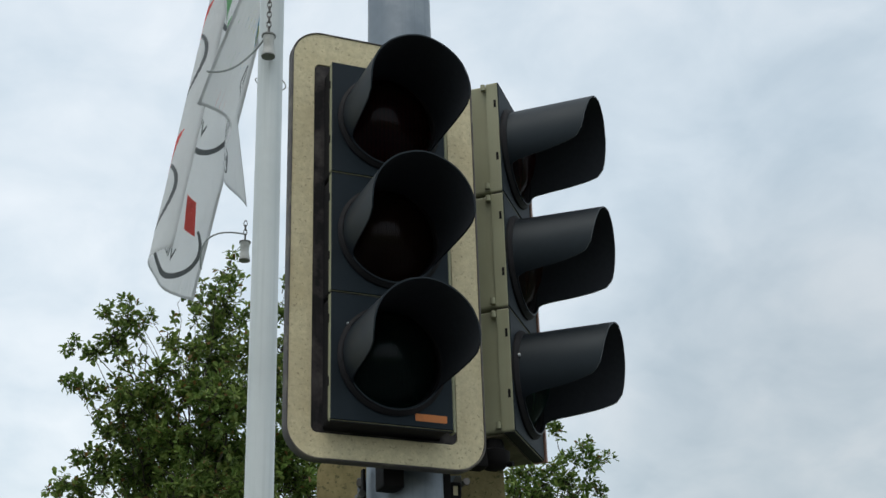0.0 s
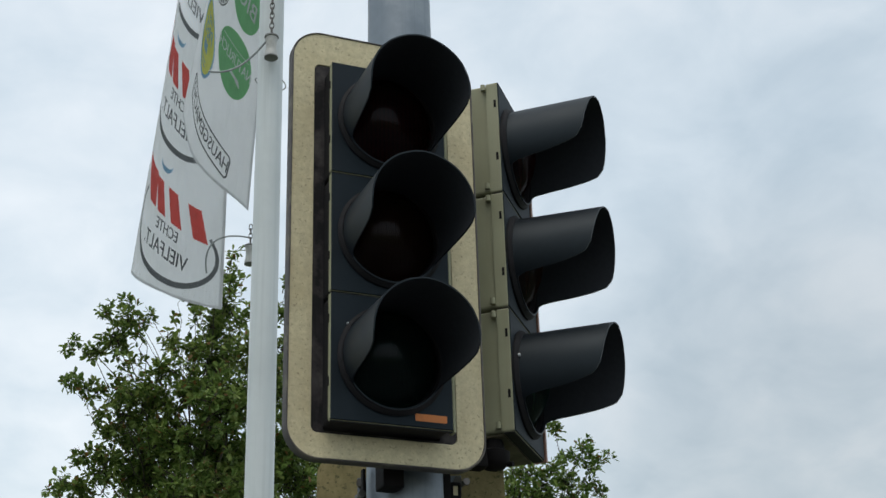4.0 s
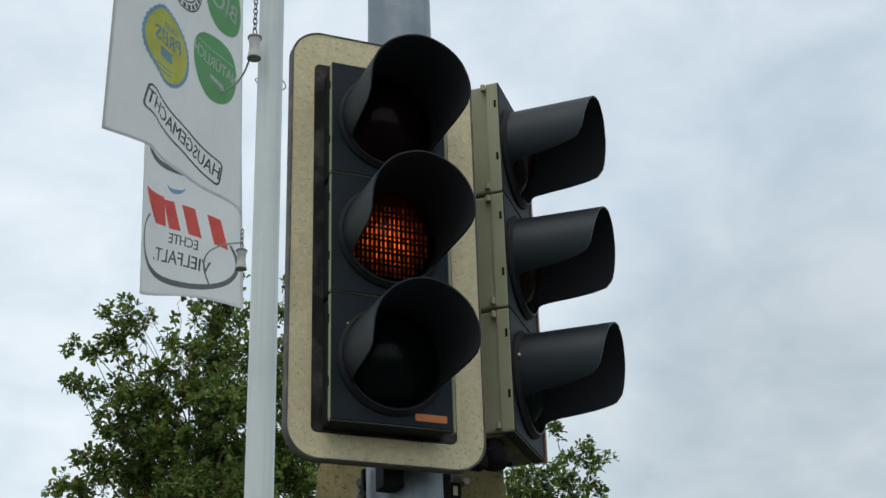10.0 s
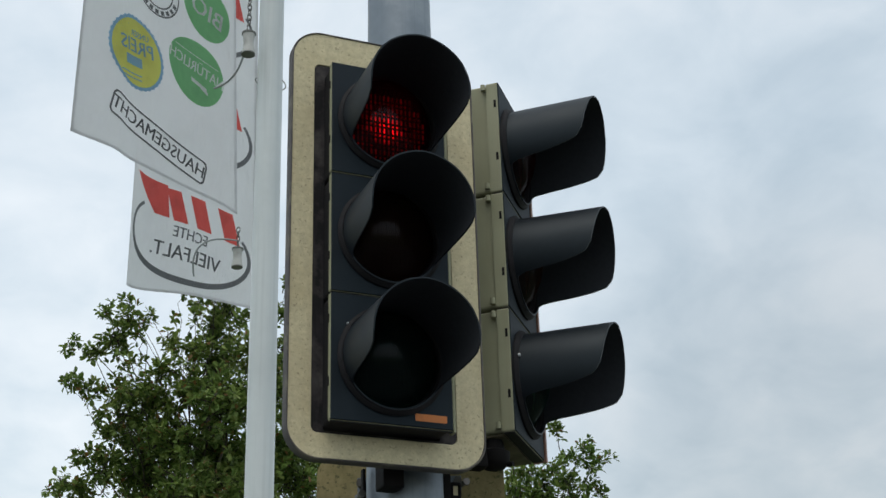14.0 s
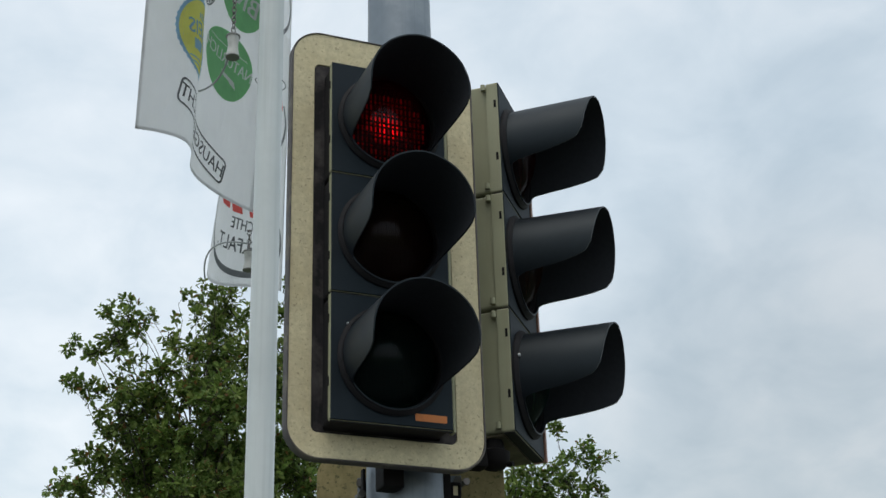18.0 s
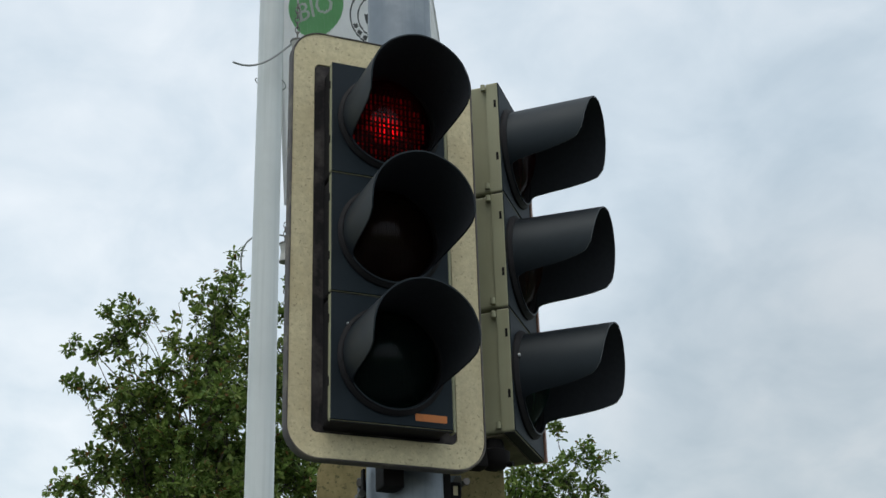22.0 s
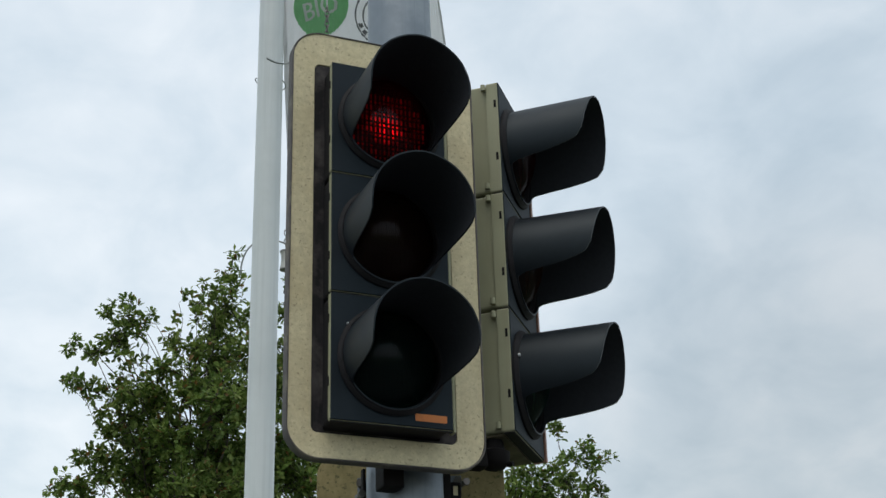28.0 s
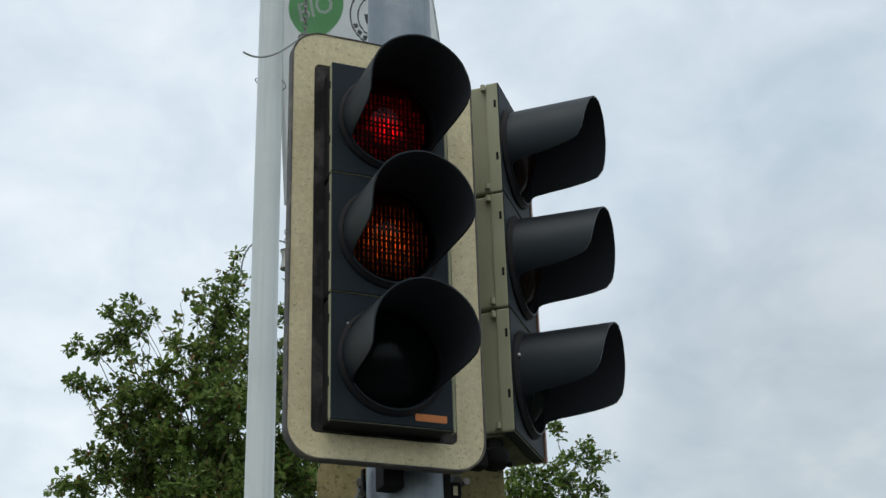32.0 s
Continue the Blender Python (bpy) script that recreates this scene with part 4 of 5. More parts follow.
def clip(poly, axis, limit, sign):
    out = []
    for i in range(len(poly)):
        a, b = poly[i], poly[(i + 1) % len(poly)]
        da, db = sign * (a[axis] - limit), sign * (b[axis] - limit)
        if da <= 0:
            out.append(a)
        if da * db < 0:
            f = da / (da - db)
            out.append((a[0] + f * (b[0] - a[0]), a[1] + f * (b[1] - a[1])))
    return out


def sew(b, label):
    """Builds the banner's strips, each with its piece of the print on both faces."""
    th = tagged(empty("banner_flag", pose(*b.pole, 0)), label, "flag", "banners on the flagpoles")
    ds = b.width / b.cols
    lay = 1.012 * math.cos(math.atan(b.slant))
    for j in range(b.rows):
        v0, v1 = b.cuts[j], b.cuts[j + 1]
        near = [t for t in b.inked if min(p[1] for p in t[2]) < v1 + 0.02 and max(p[1] for p in t[2]) > v0 - 0.02]
        for i in range(b.cols):
            s0, s1 = i * ds, (i + 1) * ds
            es, ev = 0.0, 0.0015
            x0, x1 = s0 - (es if i else 0), s1 + (es if i < b.cols - 1 else 0)
            z0, z1 = v0 - (ev if j else 0), v1 + (ev if j < b.rows - 1 else 0)
            cs, cv = (s0 + s1) / 2, (v0 + v1) / 2
            verts, faces, mats = [], [], []
            verts += [(x0 - cs, 0, z0 - cv), (x1 - cs, 0, z0 - cv), (x1 - cs, 0, z1 - cv), (x0 - cs, 0, z1 - cv)]
            faces.append((0, 1, 2, 3))
            mats.append(CLOTHS)
            for colour, layer, tri in near:
                if min(p[0] for p in tri) > x1 or max(p[0] for p in tri) < x0:
                    continue
                poly = list(tri)
                for axis, limit, sign in ((0, x0, -1), (0, x1, 1), (1, z0, -1), (1, z1, 1)):
                    poly = clip(poly, axis, limit, sign)
                    if len(poly) < 3:
                        break
                if len(poly) < 3:
                    continue
                for side in (-1, 1):
                    y = side * 0.0005 * layer
                    k = len(verts)
                    verts += [(p[0] - cs, y, p[1] - cv) for p in poly]
                    idx = list(range(k, k + len(poly)))
                    faces.append(tuple(idx if side < 0 else idx[::-1]))
                    mats.append(colour)
            # the weave hangs a little aslant
            flat = [(x + cs, z + cv) for x, y, z in verts]
            verts = [(x * lay, y, z + b.slant * x) for x, y, z in verts]
            me = bpy.data.meshes.new("cloth_strip")
            me.from_pydata(verts, [], faces)
            for m in INKS:
                me.materials.append(m)
            me.polygons.foreach_set("material_index", mats)
            lay_out = me.uv_layers.new(name="cloth")
            lay_out.data.foreach_set("uv", [c for f in faces for i in f for c in flat[i]])
            ob = new("cloth_strip", me)
            ob.parent = th
            b.strips.append((ob, cs, cv))
    return th


def breeze(b, t, corner, twist, lean, droop, turns):
    """A state of the banner at t seconds: its lower hoist corner (across, away, height), twist per metre of height, the hoist's lean, and, at
    even steps from hoist to fly edge, the cloth's droop and its heading."""
    b.keys.append((t, np.array([*corner, twist, *lean, *droop, *turns])))


ACROSS = Vector((0.9277, -0.3734, 0))
AWAY = Vector((0.3857, 0.9226, 0))


def draped(b, q):
    """The pose of every strip for the state q."""
    lat, dep, z, twist, lean, leanb = q[:6]
    m = 4 * b.cols
    f = (np.arange(m) + 0.5) / m
    drop = np.interp(f, np.linspace(0, 1, 6), q[6:12])
    base = np.interp(f, np.linspace(0, 1, 12), q[12:])
    step = b.width / m
    out = []
    lines = []
    for v in b.cuts:
        ang = base + twist * v
        c = np.cos(drop) * step
        path = np.stack([-(np.cos(ang) * c), -(np.sin(ang) * c), np.sin(drop) * step])
        at = np.concatenate([np.zeros((3, 1)), np.cumsum(path, axis=1)], axis=1)
        line = at + np.array([[lat + lean * v], [dep + leanb * v], [z + v]])
        if lines:
            # the cloth does not stretch: where it is carried aside it rises less
            side = np.hypot(line[0] - lines[-1][0], line[1] - lines[-1][1])
            line[2] = lines[-1][2] + np.sqrt(np.maximum((v - below) ** 2 - side ** 2, 0.2 * (v - below) ** 2))
        below = v
        lines.append(line)
    for j in range(b.rows):
        lo, hi = lines[j], lines[j + 1]
        half = (b.cuts[j + 1] - b.cuts[j]) / 2
        for i in range(b.cols):
            mid = 4 * i + 2
            up = Vector(hi[:, mid] - lo[:, mid]).normalized()
            ux = Vector(lo[:, mid + 2] - lo[:, mid - 2] + hi[:, mid + 2] - hi[:, mid - 2])
            ux = (ux - up * ux.dot(up)).normalized()
            centre = Vector(lo[:, mid]) + up * half
            x, zz, o = (ACROSS * w[0] + AWAY * w[1] + Vector((0, 0, w[2])) for w in (ux, up, centre))
            y = zz.cross(x)
            out.append(Matrix(((x.x, y.x, zz.x, o.x), (x.y, y.y, zz.y, o.y), (x.z, y.z, zz.z, o.z), (0, 0, 0, 1))))
    return out


def fly(b, step=0.5):
    times = [k[0] for k in b.keys]
    vals = np.array([k[1] for k in b.keys])
    # closer rows where the wind shifts fast
    ticks = sorted({i * step for i in range(int(round(DURATION / step)) + 1)} | {i * 0.25 for i in (*range(5, 14), *range(70, 84))})
    states = []
    for t in ticks:
        q = np.array([np.interp(t, times, vals[:, c]) for c in range(vals.shape[1])])
        # a small ripple runs along the cloth towards the fly edge
        for n in range(12):
            q[12 + n] += 0.09 * (n / 11) * math.sin(math.pi * t) ** 2 * math.sin(5.1 * t - 0.9 * n)
        states.append(draped(b, q))
    for n, (ob, _, _) in enumerate(b.strips):
        walk(ob, [(t, s[n]) for t, s in zip(ticks, states)])


KA, KB = 1.0833, 1.1429
BANNER_A = Banner(0.89 * KA, (0.0, 0.2, 0.4, 0.6, 0.85, 1.15, 2.56), 48, POLE_2, 0.18)
BANNER_B = Banner(0.90 * KB, (0.0, 0.3, 0.6, 0.9, 1.2, 1.6, 2.56), 48, POLE_3, -0.17)
print_market_banner(BANNER_A)
print_logo_banner(BANNER_B)
sew(BANNER_A, "white cloth banner printed with green and yellow roundels")
sew(BANNER_B, "white cloth banner with repeated red and grey marks")


# ---- hoist weights on short chains ----
WEIGHT = material("grey_weight_casing", (0.46, 0.465, 0.44), 0.5, vary=0.12, grain=120, stain=14, stain_to=(0.20, 0.20, 0.18), stain_at=(0.45, 0.75), bump=0.1)
WEIGHT_END = material("dull_weight_end", (0.20, 0.20, 0.195), 0.6, vary=0.2, grain=100, stain=15, bump=0.1)


def hoist_weight(label, links, bow, sag=False):
    """A waisted weight under a chain, with a sprung wire hoop; its origin lies at the middle of the weight."""
    th = tagged(empty("banner_weight", pose(0, 0, 5)), label, "weight", "weights under the banners")
    bm = bmesh.new()
    lathe(bm, [(0.0265, -0.048), (0.0265, -0.040), (0.0225, -0.020), (0.0205, 0.0), (0.0215, 0.020), (0.0245, 0.040), (0.0245, 0.047)], n=32)
    part("casing", bm, WEIGHT, th, smooth=True)
    for z0, z1, r in ((-0.052, -0.046, 0.0275), (0.043, 0.051, 0.0285)):
        e = bmesh.new()
        rows = lathe(e, [(0.012, z0), (r, z0 + 0.001), (r, z1 - 0.001), (0.012, z1)], n=32)
        e.faces.new(rows[0])
        e.faces.new(rows[-1])
        part("end_plate", e, WEIGHT_END, th, "dark end plate")
    z = 0.055
    for n in range(links):
        ln = 0.040 if n == 0 else 0.032
        pts = []
        for i in range(16):
            a = 2 * math.pi * i / 16
            x, h = 0.0085 * math.cos(a), ln / 2 * math.sin(a)
            pts.append((x, 0.0, z + ln / 2 + h) if n % 2 == 0 else (0.0, x, z + ln / 2 + h))
        part("chain_link", tube(bmesh.new(), pts, 0.0026, n=6, closed=True), STEEL, th)
        z += ln - 0.008
    pts = []
    for i in range(23):
        f = i / 22
        if sag:
            pts.append((bow * math.sin(math.pi * f), -0.255 * f, 0.060 - 0.145 * math.sin(0.54 * math.pi * f)))
        else:
            pts.append((bow * math.sin(math.pi * f), -0.215 * math.sin(f * math.pi / 2), 0.092 - 0.170 * f ** 2))
    part("wire_hoop", tube(bmesh.new(), pts, 0.0042, n=7), CORD, th, "bent grey wire hoop")
    return th


weight_a = hoist_weight("grey waisted weight on a chain before the white pole", 7, -0.03, sag=True)
line_up = rod(bmesh.new(), (0, 0, 0.23), (0, 0, 3.2), 0.004, n=8)
part("hoist_line", line_up, CORD, weight_a, "thin grey hoist line")
weight_b = hoist_weight("grey waisted weight on a chain under a banner", 4, 0.085)


ground()
cord_loop()


def motions():
    """Keys all that moves: lamps, trees, banners and their weights."""
    # a board of lit dots lines up with the openings of its grating when its lamp burns
    off = pose(DOT / 2, 0, 0)
    on = pose(0, 0, 0)
    most = pose(DOT * 0.25, 0, 0)
    red, amber, green = lamp_boards
    walk(red, [(0, off), (11.85, off), (12.15, on), (DURATION, on)])
    walk(amber, [(0, off), (8.85, off), (9.15, on), (11.7, on), (11.9, off), (31.82, off), (DURATION, most)])
    walk(green, [(0, off), (4.4, off), (4.5, on), (8.7, on), (8.87, off), (DURATION, off)])
    # the breeze turns and leans the larger tree a little
    walk(tree_a, [(t, pose(3.7, 17.6, 0, 0, a, 0)) for t, a in ((0, 0), (3.5, 0.02), (8, -0.01), (14, 0.02), (18, 0.08), (25, 0.1), (30, 0.17), (32, 0.24))])
    walk(tree_b, [(t, pose(9.2, 17.8, 0, 0, a, 0)) for t, a in ((0, -0.05), (6, -0.1), (9, 0.0), (14, 0.03), (20, 0.06), (32, 0.06))])
    breeze(BANNER_A, 0, (-0.084, -0.102, 4.830), 0.54, (-0.09, -0.34), (0.13, 0.02, 0.04, 0.08, 0.10, 0.11),
           (1.37, 1.18, 1.17, 1.58, 1.73, 1.76, 1.81, 1.89, 1.85, 1.34, 0.69, 0.41))
    breeze(BANNER_A, 1, (-0.075, -0.071, 4.819), -0.08, (0.12, -0.11), (0.37, 0.29, 0.16, -0.12, -0.31, -0.45),
           (0.73, 0.99, 1.26, 1.36, 1.27, 1.37, 1.66, 1.94, 1.79, 1.56, 1.42, 1.39))
    breeze(BANNER_A, 2, (-0.063, -0.083, 4.828), 0.17, (0.12, -0.14), (0.23, 0.11, 0.05, -0.05, -0.09, -0.08),
           (0.97, 1.02, 1.12, 1.38, 1.31, 1.31, 1.64, 1.81, 1.69, 1.59, 1.63, 1.77))
    breeze(BANNER_A, 3, (-0.050, -0.070, 4.830), 0.12, (0.11, -0.18), (0.01, 0.02, 0.04, 0.05, 0.07, 0.08),
           (1.36, 1.34, 1.32, 1.35, 1.38, 1.50, 1.69, 1.83, 1.91, 1.95, 1.87, 1.78))
    breeze(BANNER_A, 6, (-0.145, -0.078, 4.810), 0.12, (0.04, -0.23), (0.25, 0.14, 0.10, 0.08, -0.01, -0.07),
           (0.99, 0.78, 0.60, 0.77, 0.86, 0.88, 0.92, 1.04, 1.12, 0.99, 1.36, 1.82))
    breeze(BANNER_A, 7, (-0.146, -0.150, 4.752), 0.24, (0.03, -0.25), (0.13, 0.10, 0.12, 0.15, 0.19, 0.28),
           (0.89, 0.75, 0.67, 0.72, 0.78, 0.58, 0.50, 0.53, 0.42, 0.60, 1.12, 1.57))
    breeze(BANNER_A, 8, (-0.089, -0.303, 4.676), 0.52, (-0.01, -0.22), (0.13, 0.11, 0.13, 0.12, 0.13, 0.20),
           (1.10, 0.90, 0.55, 0.18, 0.55, 0.60, 0.51, 0.70, 0.96, 0.58, 0.50, 0.54))
    breeze(BANNER_A, 9, (-0.072, -0.191, 4.738), 0.51, (-0.15, -0.18), (0.04, 0.07, 0.09, 0.03, 0.07, 0.31),
           (1.44, 1.25, 1.03, 0.74, 0.67, 0.62, 0.58, 0.69, 0.89, 0.48, 0.70, 0.53))
    breeze(BANNER_A, 10, (-0.107, -0.147, 4.765), 0.09, (0.01, -0.21), (0, -0.01, 0.03, 0.08, 0.16, 0.24),
           (1.52, 1.27, 0.96, 0.91, 1.07, 1.14, 1.02, 1.15, 1.32, 0.48, 0.37, 0.32))
    breeze(BANNER_A, 11, (-0.088, -0.107, 4.787), -0.17, (0.16, -0.28), (0.17, 0.03, -0.01, 0.04, 0.09, 0.18),
           (1.05, 1.10, 1.02, 1.03, 1.54, 1.54, 1.03, 0.82, 0.71, 0.32, 0.41, 0.44))
    breeze(BANNER_A, 12, (-0.115, -0.075, 4.806), 0.02, (0.02, -0.30), (-0.02, 0.01, 0.05, 0.02, -0.03, -0.06),
           (1.20, 1.06, 1.00, 1.08, 1.02, 1.02, 1.16, 1.25, 1.24, 1.39, 1.60, 1.83))
    breeze(BANNER_A, 13, (-0.140, -0.139, 4.784), 0.15, (-0.03, -0.15), (0.08, 0.05, 0.07, 0.02, 0.07, 0.24),
           (1.50, 1.14, 0.60, 0.42, 0.79, 1.03, 1.11, 1.46, 1.22, 0.58, 0.54, 0.53))
    breeze(BANNER_A, 14, (-0.131, -0.099, 4.790), 0.13, (-0.02, -0.13), (0.15, 0.13, 0.12, 0.08, 0.09, 0.18),
           (1.06, 0.82, 0.70, 0.72, 0.76, 0.85, 0.82, 0.86, 1.12, 0.66, 0.57, 0.60))
    breeze(BANNER_A, 17, (-0.063, -0.107, 4.801), 0.35, (0.01, -0.37), (0.02, -0.09, -0.02, 0.11, 0.18, 0.24),
           (1.21, 1.21, 0.84, 0.42, 0.81, 1.07, 1.02, 1.17, 1.15, 0.79, 0.35, 0.18))
    breeze(BANNER_A, 18, (-0.049, -0.140, 4.780), -0.08, (0.14, -0.31), (0.08, 0.05, 0.07, 0.06, 0.03, 0.03),
           (0.74, 0.86, 0.93, 1.05, 1.13, 1.37, 1.77, 1.83, 1.27, 0.61, 0.39, 0.23))
    breeze(BANNER_A, 19, (-0.049, -0.149, 4.803), -0.09, (0.21, -0.19), (-0.04, 0.10, 0.19, -0.01, -0.22, -0.31),
           (1.73, 1.25, 0.90, 1.03, 1.27, 1.19, 1.16, 1.26, 1.46, 0.83, 1.21, 1.83))
    breeze(BANNER_A, 19.5, (-0.040, -0.080, 4.920), 0.01, (0.07, -0.24), (-0.41, -0.27, -0.14, 0, 0.13, 0.27),
           (1.39, 1.48, 1.56, 1.59, 1.60, 1.48, 1.25, 1.09, 1.01, 0.97, 1.10, 1.22))
    breeze(BANNER_A, 20, (-0.020, -0.050, 5.020), 0.05, (0, -0.08), (-0.30, -0.25, -0.19, -0.14, -0.08, -0.03),
           (1.58, 1.55, 1.52, 1.49, 1.47, 1.51, 1.58, 1.64, 1.65, 1.65, 1.59, 1.53))
    breeze(BANNER_A, 21, (0.100, -0.110, 4.850), 0.00, (0.02, -0.10), (0.10, 0.08, 0.06, 0.04, 0.02, 0),
           (1.75, 1.76, 1.78, 1.79, 1.80, 1.79, 1.79, 1.78, 1.77, 1.76, 1.75, 1.74))
    breeze(BANNER_A, 22, (0.108, -0.165, 4.807), -0.23, (-0.02, -0.31), (0.03, -0.09, -0.16, -0.16, -0.12, -0.08),
           (3.57, 3.03, 2.78, 3.01, 3.20, 3.08, 2.86, 2.67, 2.53, 2.44, 2.39, 2.35))
    breeze(BANNER_A, 23, (0.128, -0.165, 4.807), -0.23, (-0.02, -0.31), (0.03, -0.09, -0.16, -0.16, -0.12, -0.08),
           (3.57, 3.03, 2.78, 3.01, 3.20, 3.08, 2.86, 2.67, 2.53, 2.44, 2.39, 2.35))
    breeze(BANNER_A, 25, (0.128, -0.165, 4.807), -0.23, (-0.02, -0.31), (0.03, -0.09, -0.16, -0.16, -0.12, -0.08),
           (3.57, 3.03, 2.78, 3.01, 3.20, 3.08, 2.86, 2.67, 2.53, 2.44, 2.39, 2.35))
    breeze(BANNER_A, 28, (0.133, -0.165, 4.807), -0.23, (-0.02, -0.31), (0.03, -0.09, -0.16, -0.16, -0.12, -0.08),
           (3.57, 3.03, 2.78, 3.01, 3.20, 3.08, 2.86, 2.67, 2.53, 2.44, 2.39, 2.35))
    breeze(BANNER_A, 30, (0.118, -0.165, 4.807), -0.23, (-0.02, -0.31), (0.03, -0.09, -0.16, -0.16, -0.12, -0.08),
           (3.57, 3.03, 2.78, 3.01, 3.20, 3.08, 2.86, 2.67, 2.53, 2.44, 2.39, 2.35))
    breeze(BANNER_A, 32, (0.108, -0.165, 4.807), -0.23, (-0.02, -0.31), (0.03, -0.09, -0.16, -0.16, -0.12, -0.08),
           (3.57, 3.03, 2.78, 3.01, 3.20, 3.08, 2.86, 2.67, 2.53, 2.44, 2.39, 2.35))
    breeze(BANNER_B, 0, (-0.397, -0.154, 4.950), -0.03, (0.25, -0.27), (-0.10, -0.12, -0.12, -0.08, -0.02, 0.04),
           (0.84, 1.01, 1.17, 1.38, 1.58, 1.63, 1.57, 1.56, 1.72, 2.05, 2.48, 2.95))
    breeze(BANNER_B, 1, (-0.401, -0.152, 4.946), -0.04, (0.25, -0.27), (-0.13, -0.16, -0.16, -0.11, -0.03, 0.05),
           (0.99, 1.15, 1.27, 1.43, 1.58, 1.62, 1.51, 1.48, 1.64, 1.98, 2.43, 2.92))
    breeze(BANNER_B, 2, (-0.292, -0.143, 4.919), 0.06, (0.16, -0.33), (-0.11, -0.13, -0.12, -0.07, 0, 0.08),
           (0.39, 0.71, 1.04, 1.37, 1.63, 1.66, 1.39, 1.27, 1.53, 2.04, 2.58, 3.12))
    breeze(BANNER_B, 3, (-0.246, -0.094, 4.932), 0.15, (0.10, -0.23), (0.02, -0.01, -0.05, -0.15, -0.24, -0.31),
           (0.54, 0.64, 0.75, 0.91, 1.09, 1.21, 1.32, 1.43, 1.52, 1.61, 1.67, 1.72))
    breeze(BANNER_B, 6, (-0.215, -0.097, 4.880), 0.13, (-0.07, -0.29), (-0.17, -0.16, -0.18, -0.23, -0.24, -0.23),
           (0.63, 0.76, 0.93, 1.08, 1.15, 1.16, 1.15, 1.26, 1.42, 1.56, 1.65, 1.72))
    breeze(BANNER_B, 7, (-0.128, -0.080, 4.933), 0.16, (-0.09, -0.20), (-0.27, -0.26, -0.26, -0.26, -0.21, -0.16),
           (0.78, 0.82, 0.86, 0.91, 1.00, 1.12, 1.19, 1.29, 1.42, 1.51, 1.57, 1.59))
    breeze(BANNER_B, 8, (-0.073, -0.083, 4.924), -0.01, (-0.04, -0.25), (-0.32, -0.31, -0.30, -0.29, -0.24, -0.17),
           (1.21, 1.07, 0.99, 0.98, 1.02, 1.12, 1.21, 1.37, 1.50, 1.58, 1.61, 1.59))
    breeze(BANNER_B, 9, (-0.103, -0.087, 4.879), -0.04, (0.01, -0.27), (-0.21, -0.21, -0.23, -0.29, -0.31, -0.31),
           (1.00, 0.95, 0.95, 1.04, 1.25, 1.52, 1.65, 1.64, 1.55, 1.44, 1.32, 1.22))
    breeze(BANNER_B, 10, (-0.113, -0.069, 4.924), 0.01, (-0.05, 0.06), (-0.01, -0.12, -0.24, -0.35, -0.37, -0.34),
           (0.82, 0.86, 0.89, 0.93, 0.96, 0.99, 1.01, 1.12, 1.29, 1.46, 1.57, 1.62))
    breeze(BANNER_B, 11, (-0.139, -0.078, 4.881), 0.12, (0, -0.11), (0.12, 0.03, -0.04, -0.10, -0.17, -0.26),
           (0.23, 0.48, 0.81, 1.15, 1.29, 1.19, 0.99, 0.90, 0.91, 1.02, 1.20, 1.43))
    breeze(BANNER_B, 12, (-0.161, -0.097, 4.978), 0.16, (-0.02, -0.29), (-0.35, -0.32, -0.29, -0.25, -0.18, -0.11),
           (0.99, 0.92, 0.86, 0.81, 0.76, 0.74, 0.79, 0.99, 1.24, 1.45, 1.60, 1.72))
    breeze(BANNER_B, 13, (-0.139, -0.084, 4.982), 0.30, (0.04, -0.22), (-0.08, -0.10, -0.11, -0.10, -0.09, -0.06),
           (0.77, 0.66, 0.56, 0.48, 0.44, 0.43, 0.42, 0.48, 0.66, 0.96, 1.31, 1.64))
    breeze(BANNER_B, 14, (-0.048, -0.063, 4.920), 0.04, (0, -0.11), (-0.03, -0.08, -0.14, -0.20, -0.24, -0.27),
           (0.75, 0.75, 0.80, 0.86, 0.89, 0.85, 0.77, 0.77, 0.90, 1.15, 1.43, 1.70))
    breeze(BANNER_B, 17, (-0.143, -0.076, 4.899), 0.11, (0.08, -0.13), (-0.21, -0.19, -0.19, -0.20, -0.18, -0.13),
           (0.92, 1.11, 1.36, 1.58, 1.59, 1.39, 1.10, 0.97, 1.06, 1.26, 1.46, 1.63))
    breeze(BANNER_B, 18, (0.111, -0.078, 5.030), 0.11, (0.04, -0.19), (-0.30, -0.31, -0.31, -0.30, -0.26, -0.18),
           (1.28, 1.25, 1.21, 1.14, 1.04, 0.95, 1.02, 1.21, 1.42, 1.58, 1.67, 1.69))
    breeze(BANNER_B, 18.5, (0.140, -0.050, 5.100), 0.00, (0, 0.01), (-0.21, -0.19, -0.18, -0.16, -0.15, -0.13),
           (1.45, 1.46, 1.48, 1.48, 1.49, 1.49, 1.50, 1.50, 1.49, 1.49, 1.48, 1.47))
    breeze(BANNER_B, 19, (0.150, -0.070, 5.200), 0.05, (-0.01, 0.19), (0.10, 0.22, 0.35, 0.47, 0.60, 0.72),
           (1.64, 1.65, 1.67, 1.69, 1.71, 1.74, 1.76, 1.78, 1.79, 1.80, 1.81, 1.81))
    breeze(BANNER_B, 20, (0.250, -0.090, 5.350), -0.32, (-0.01, -0.20), (0.38, 0.34, 0.30, 0.25, 0.21, 0.17),
           (2.30, 2.28, 2.26, 2.23, 2.19, 2.12, 2.04, 1.97, 1.91, 1.86, 1.84, 1.81))
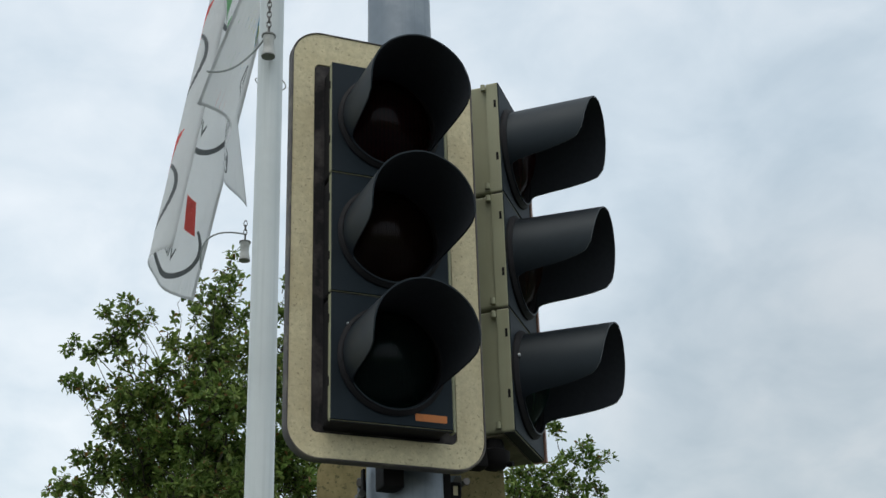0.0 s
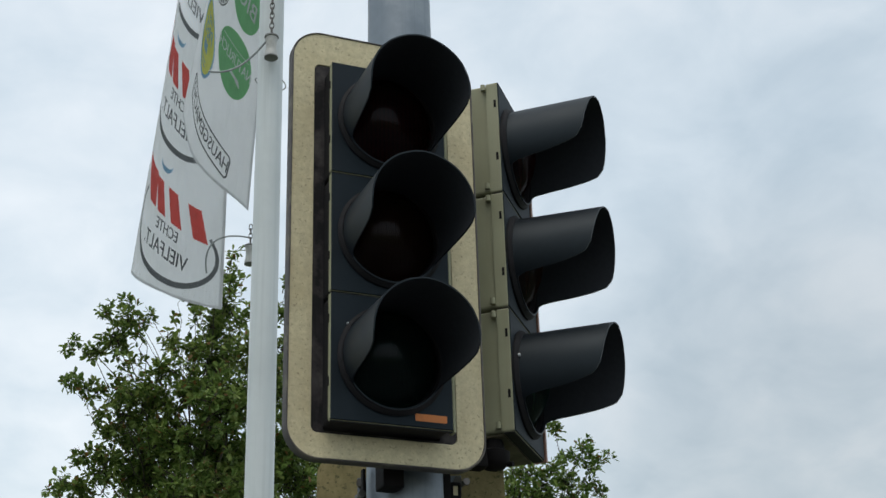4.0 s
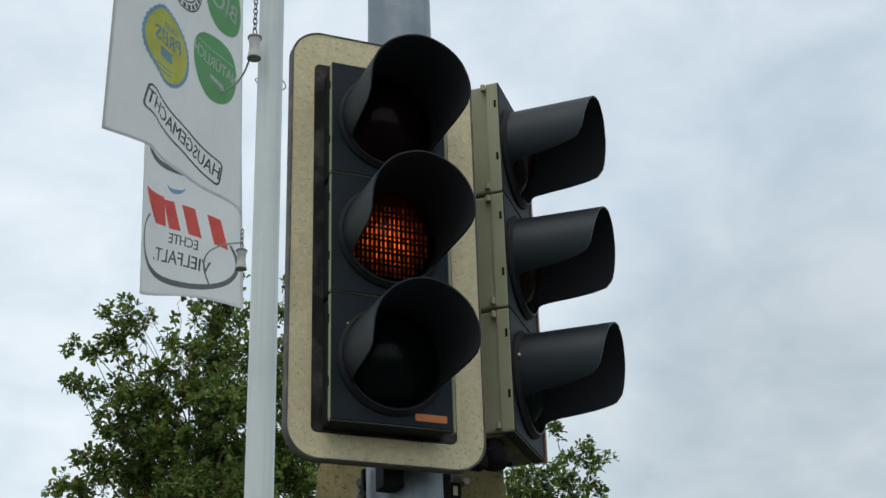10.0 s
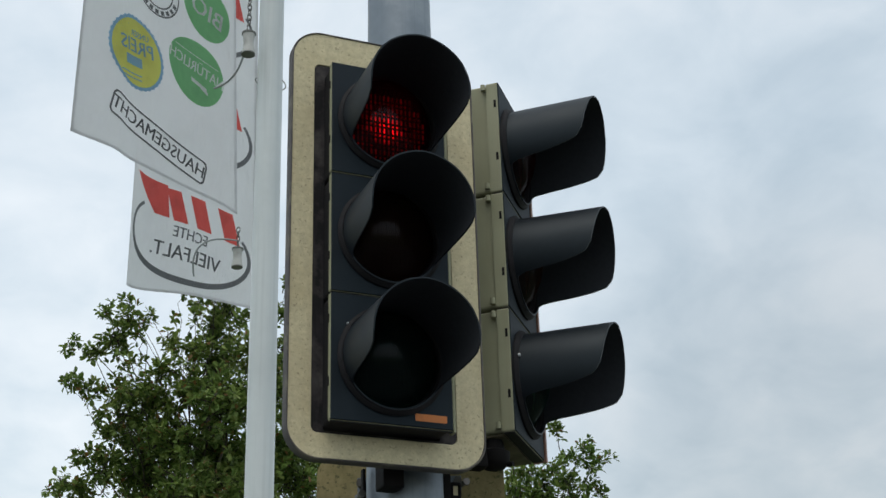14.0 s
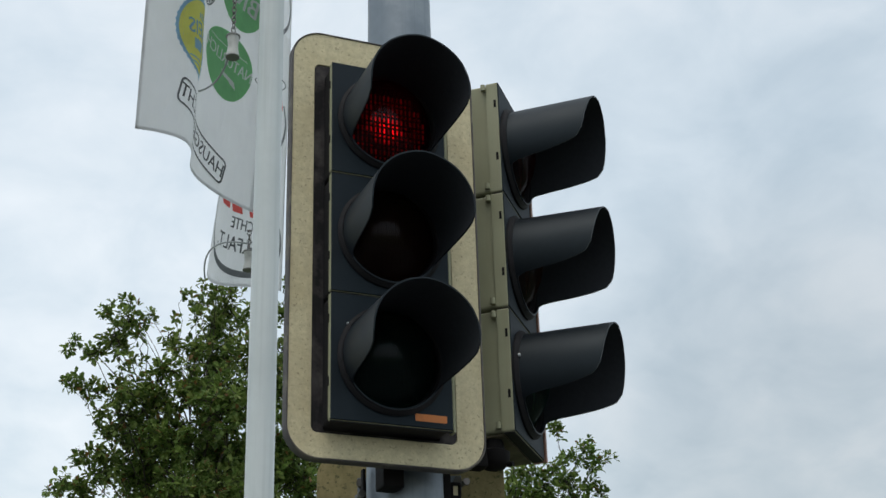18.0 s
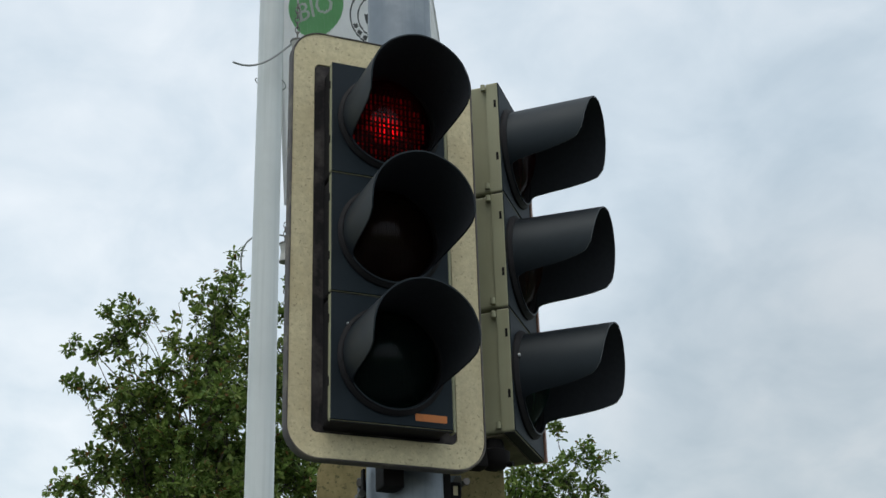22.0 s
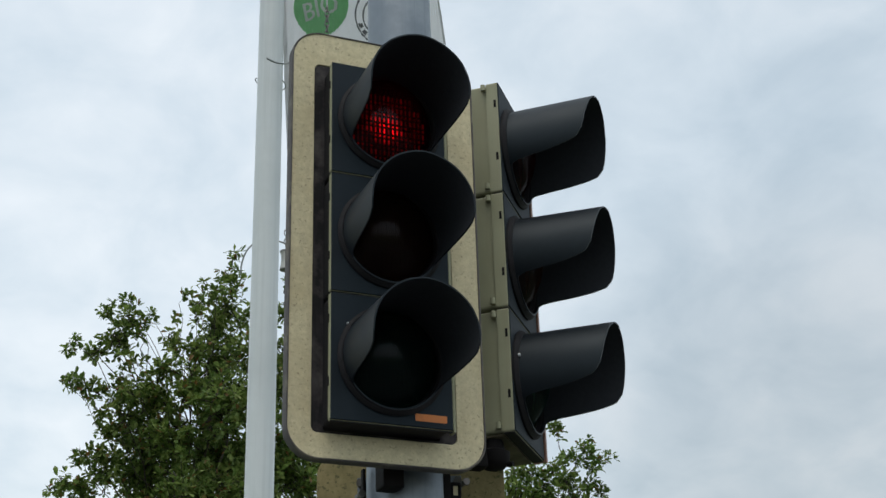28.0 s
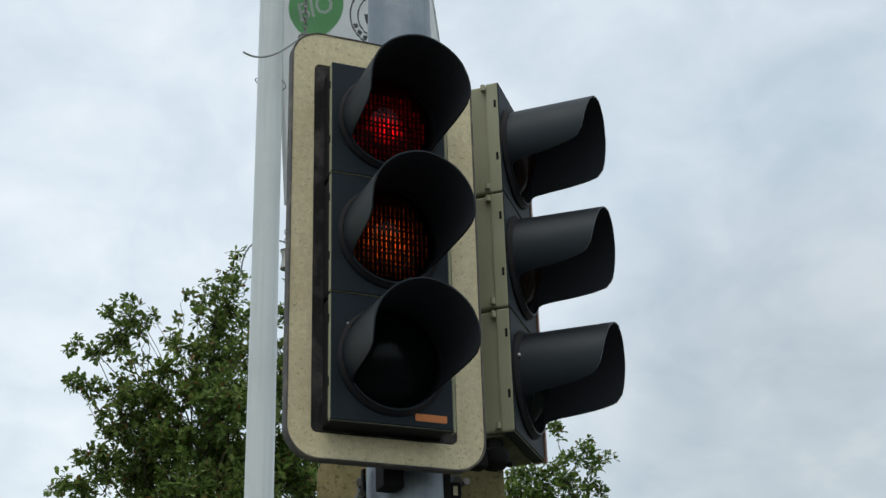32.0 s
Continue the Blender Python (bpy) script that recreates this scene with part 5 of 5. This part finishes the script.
    breeze(BANNER_B, 21, (0.280, -0.090, 5.350), -0.14, (0.01, -0.27), (0.35, 0.29, 0.23, 0.18, 0.12, 0.06),
           (2.06, 2.06, 2.07, 2.08, 2.09, 2.11, 2.14, 2.16, 2.17, 2.18, 2.19, 2.20))
    breeze(BANNER_B, 22, (0.250, -0.090, 5.350), -0.09, (0.03, -0.27), (0.34, 0.28, 0.22, 0.16, 0.10, 0.04),
           (2.02, 2.03, 2.05, 2.08, 2.11, 2.16, 2.21, 2.27, 2.31, 2.35, 2.38, 2.40))
    breeze(BANNER_B, 25, (0.230, -0.090, 5.350), -0.10, (0.03, -0.27), (0.36, 0.30, 0.25, 0.19, 0.14, 0.08),
           (2.05, 2.07, 2.09, 2.12, 2.16, 2.22, 2.29, 2.35, 2.40, 2.45, 2.47, 2.50))
    breeze(BANNER_B, 32, (0.230, -0.090, 5.350), -0.10, (0.03, -0.27), (0.36, 0.30, 0.25, 0.19, 0.14, 0.08),
           (2.05, 2.07, 2.09, 2.12, 2.16, 2.22, 2.28, 2.34, 2.40, 2.45, 2.47, 2.50))
    fly(BANNER_A)
    fly(BANNER_B)
    walk(weight_a, [
        (0, pose(0.537, 2.512, 4.797, 0, 0, -122)),
        (1, pose(0.522, 2.516, 4.796, 0, 0, -132)),
        (2, pose(0.591, 2.498, 4.805, 0, 0, -132)),
        (3, pose(0.559, 2.506, 4.790, 0, 0, -117)),
        (6, pose(0.541, 2.511, 4.797, 0, 0, -132)),
        (7, pose(0.511, 2.519, 4.787, 0, 0, -142)),
        (8, pose(0.434, 2.538, 4.801, 0, 0, -162)),
        (9, pose(0.423, 2.541, 4.800, 0, 0, -162)),
        (10, pose(0.483, 2.526, 4.785, 0, 0, -162)),
        (11, pose(0.520, 2.517, 4.788, 0, 0, -152)),
        (12, pose(0.498, 2.522, 4.786, 0, 0, -117)),
        (13, pose(0.491, 2.524, 4.794, 0, 0, -117)),
        (14, pose(0.460, 2.532, 4.803, 0, 0, -162)),
        (17, pose(0.412, 2.543, 4.799, 0, 0, -162)),
        (18, pose(0.400, 2.546, 4.785, 0, 0, -162)),
        (19, pose(0.439, 2.537, 4.791, 0, 0, -92)),
        (19.5, pose(0.419, 2.542, 4.789, 0, 0, -152)),
        (20, pose(0.395, 2.547, 4.806, 0, 0, -162)),
        (21, pose(0.478, 2.527, 4.777, 0, 0, -162)),
        (21.5, pose(0.570, 2.503, 4.790, 0, 0, -82)),
        (22, pose(0.648, 2.482, 4.776, 0, 0, -97)),
        (23, pose(0.706, 2.464, 4.752, 0, 0, -90)),
        (24, pose(0.730, 2.457, 4.815, 0, 0, -86)),
        (25, pose(0.765, 2.446, 4.752, 0, 0, -84)),
        (28, pose(0.761, 2.447, 4.762, 0, 0, -84)),
        (29, pose(0.704, 2.465, 4.799, 0, 0, -88)),
        (32, pose(0.678, 2.473, 4.798, 0, 0, -88))])
    walk(weight_b, [
        (0, pose(0.834, 3.984, 4.584, 0, 0, -120)),
        (1, pose(0.853, 3.980, 4.582, 0, 0, -120)),
        (2, pose(0.869, 3.976, 4.567, 0, 0, -120)),
        (3, pose(0.877, 3.974, 4.565, 0, 0, -120)),
        (6, pose(0.795, 3.994, 4.568, 0, 0, -120)),
        (7, pose(0.788, 3.996, 4.546, 0, 0, -120)),
        (8, pose(0.809, 3.991, 4.544, 0, 0, -165)),
        (9, pose(0.843, 3.982, 4.545, 0, 0, -155)),
        (10, pose(0.820, 3.988, 4.538, 0, 0, -150)),
        (11, pose(0.846, 3.982, 4.551, 0, 0, -120)),
        (12, pose(0.822, 3.987, 4.547, 0, 0, -120)),
        (13, pose(0.790, 3.995, 4.546, 0, 0, -120)),
        (14, pose(0.801, 3.993, 4.547, 0, 0, -120)),
        (17, pose(0.862, 3.977, 4.534, 0, 0, -120)),
        (18, pose(0.854, 3.979, 4.533, 0, 0, -120)),
        (19, pose(0.885, 3.972, 4.580, 0, 0, -120)),
        (20, pose(0.911, 3.965, 4.602, 0, 0, -120)),
        (21, pose(0.963, 3.951, 4.635, 0, 0, -120)),
        (22, pose(1.023, 3.934, 4.581, 0, 0, -120)),
        (25, pose(1.026, 3.934, 4.538, 0, 0, -105)),
        (32, pose(1.029, 3.933, 4.544, 0, 0, -105))])


motions()
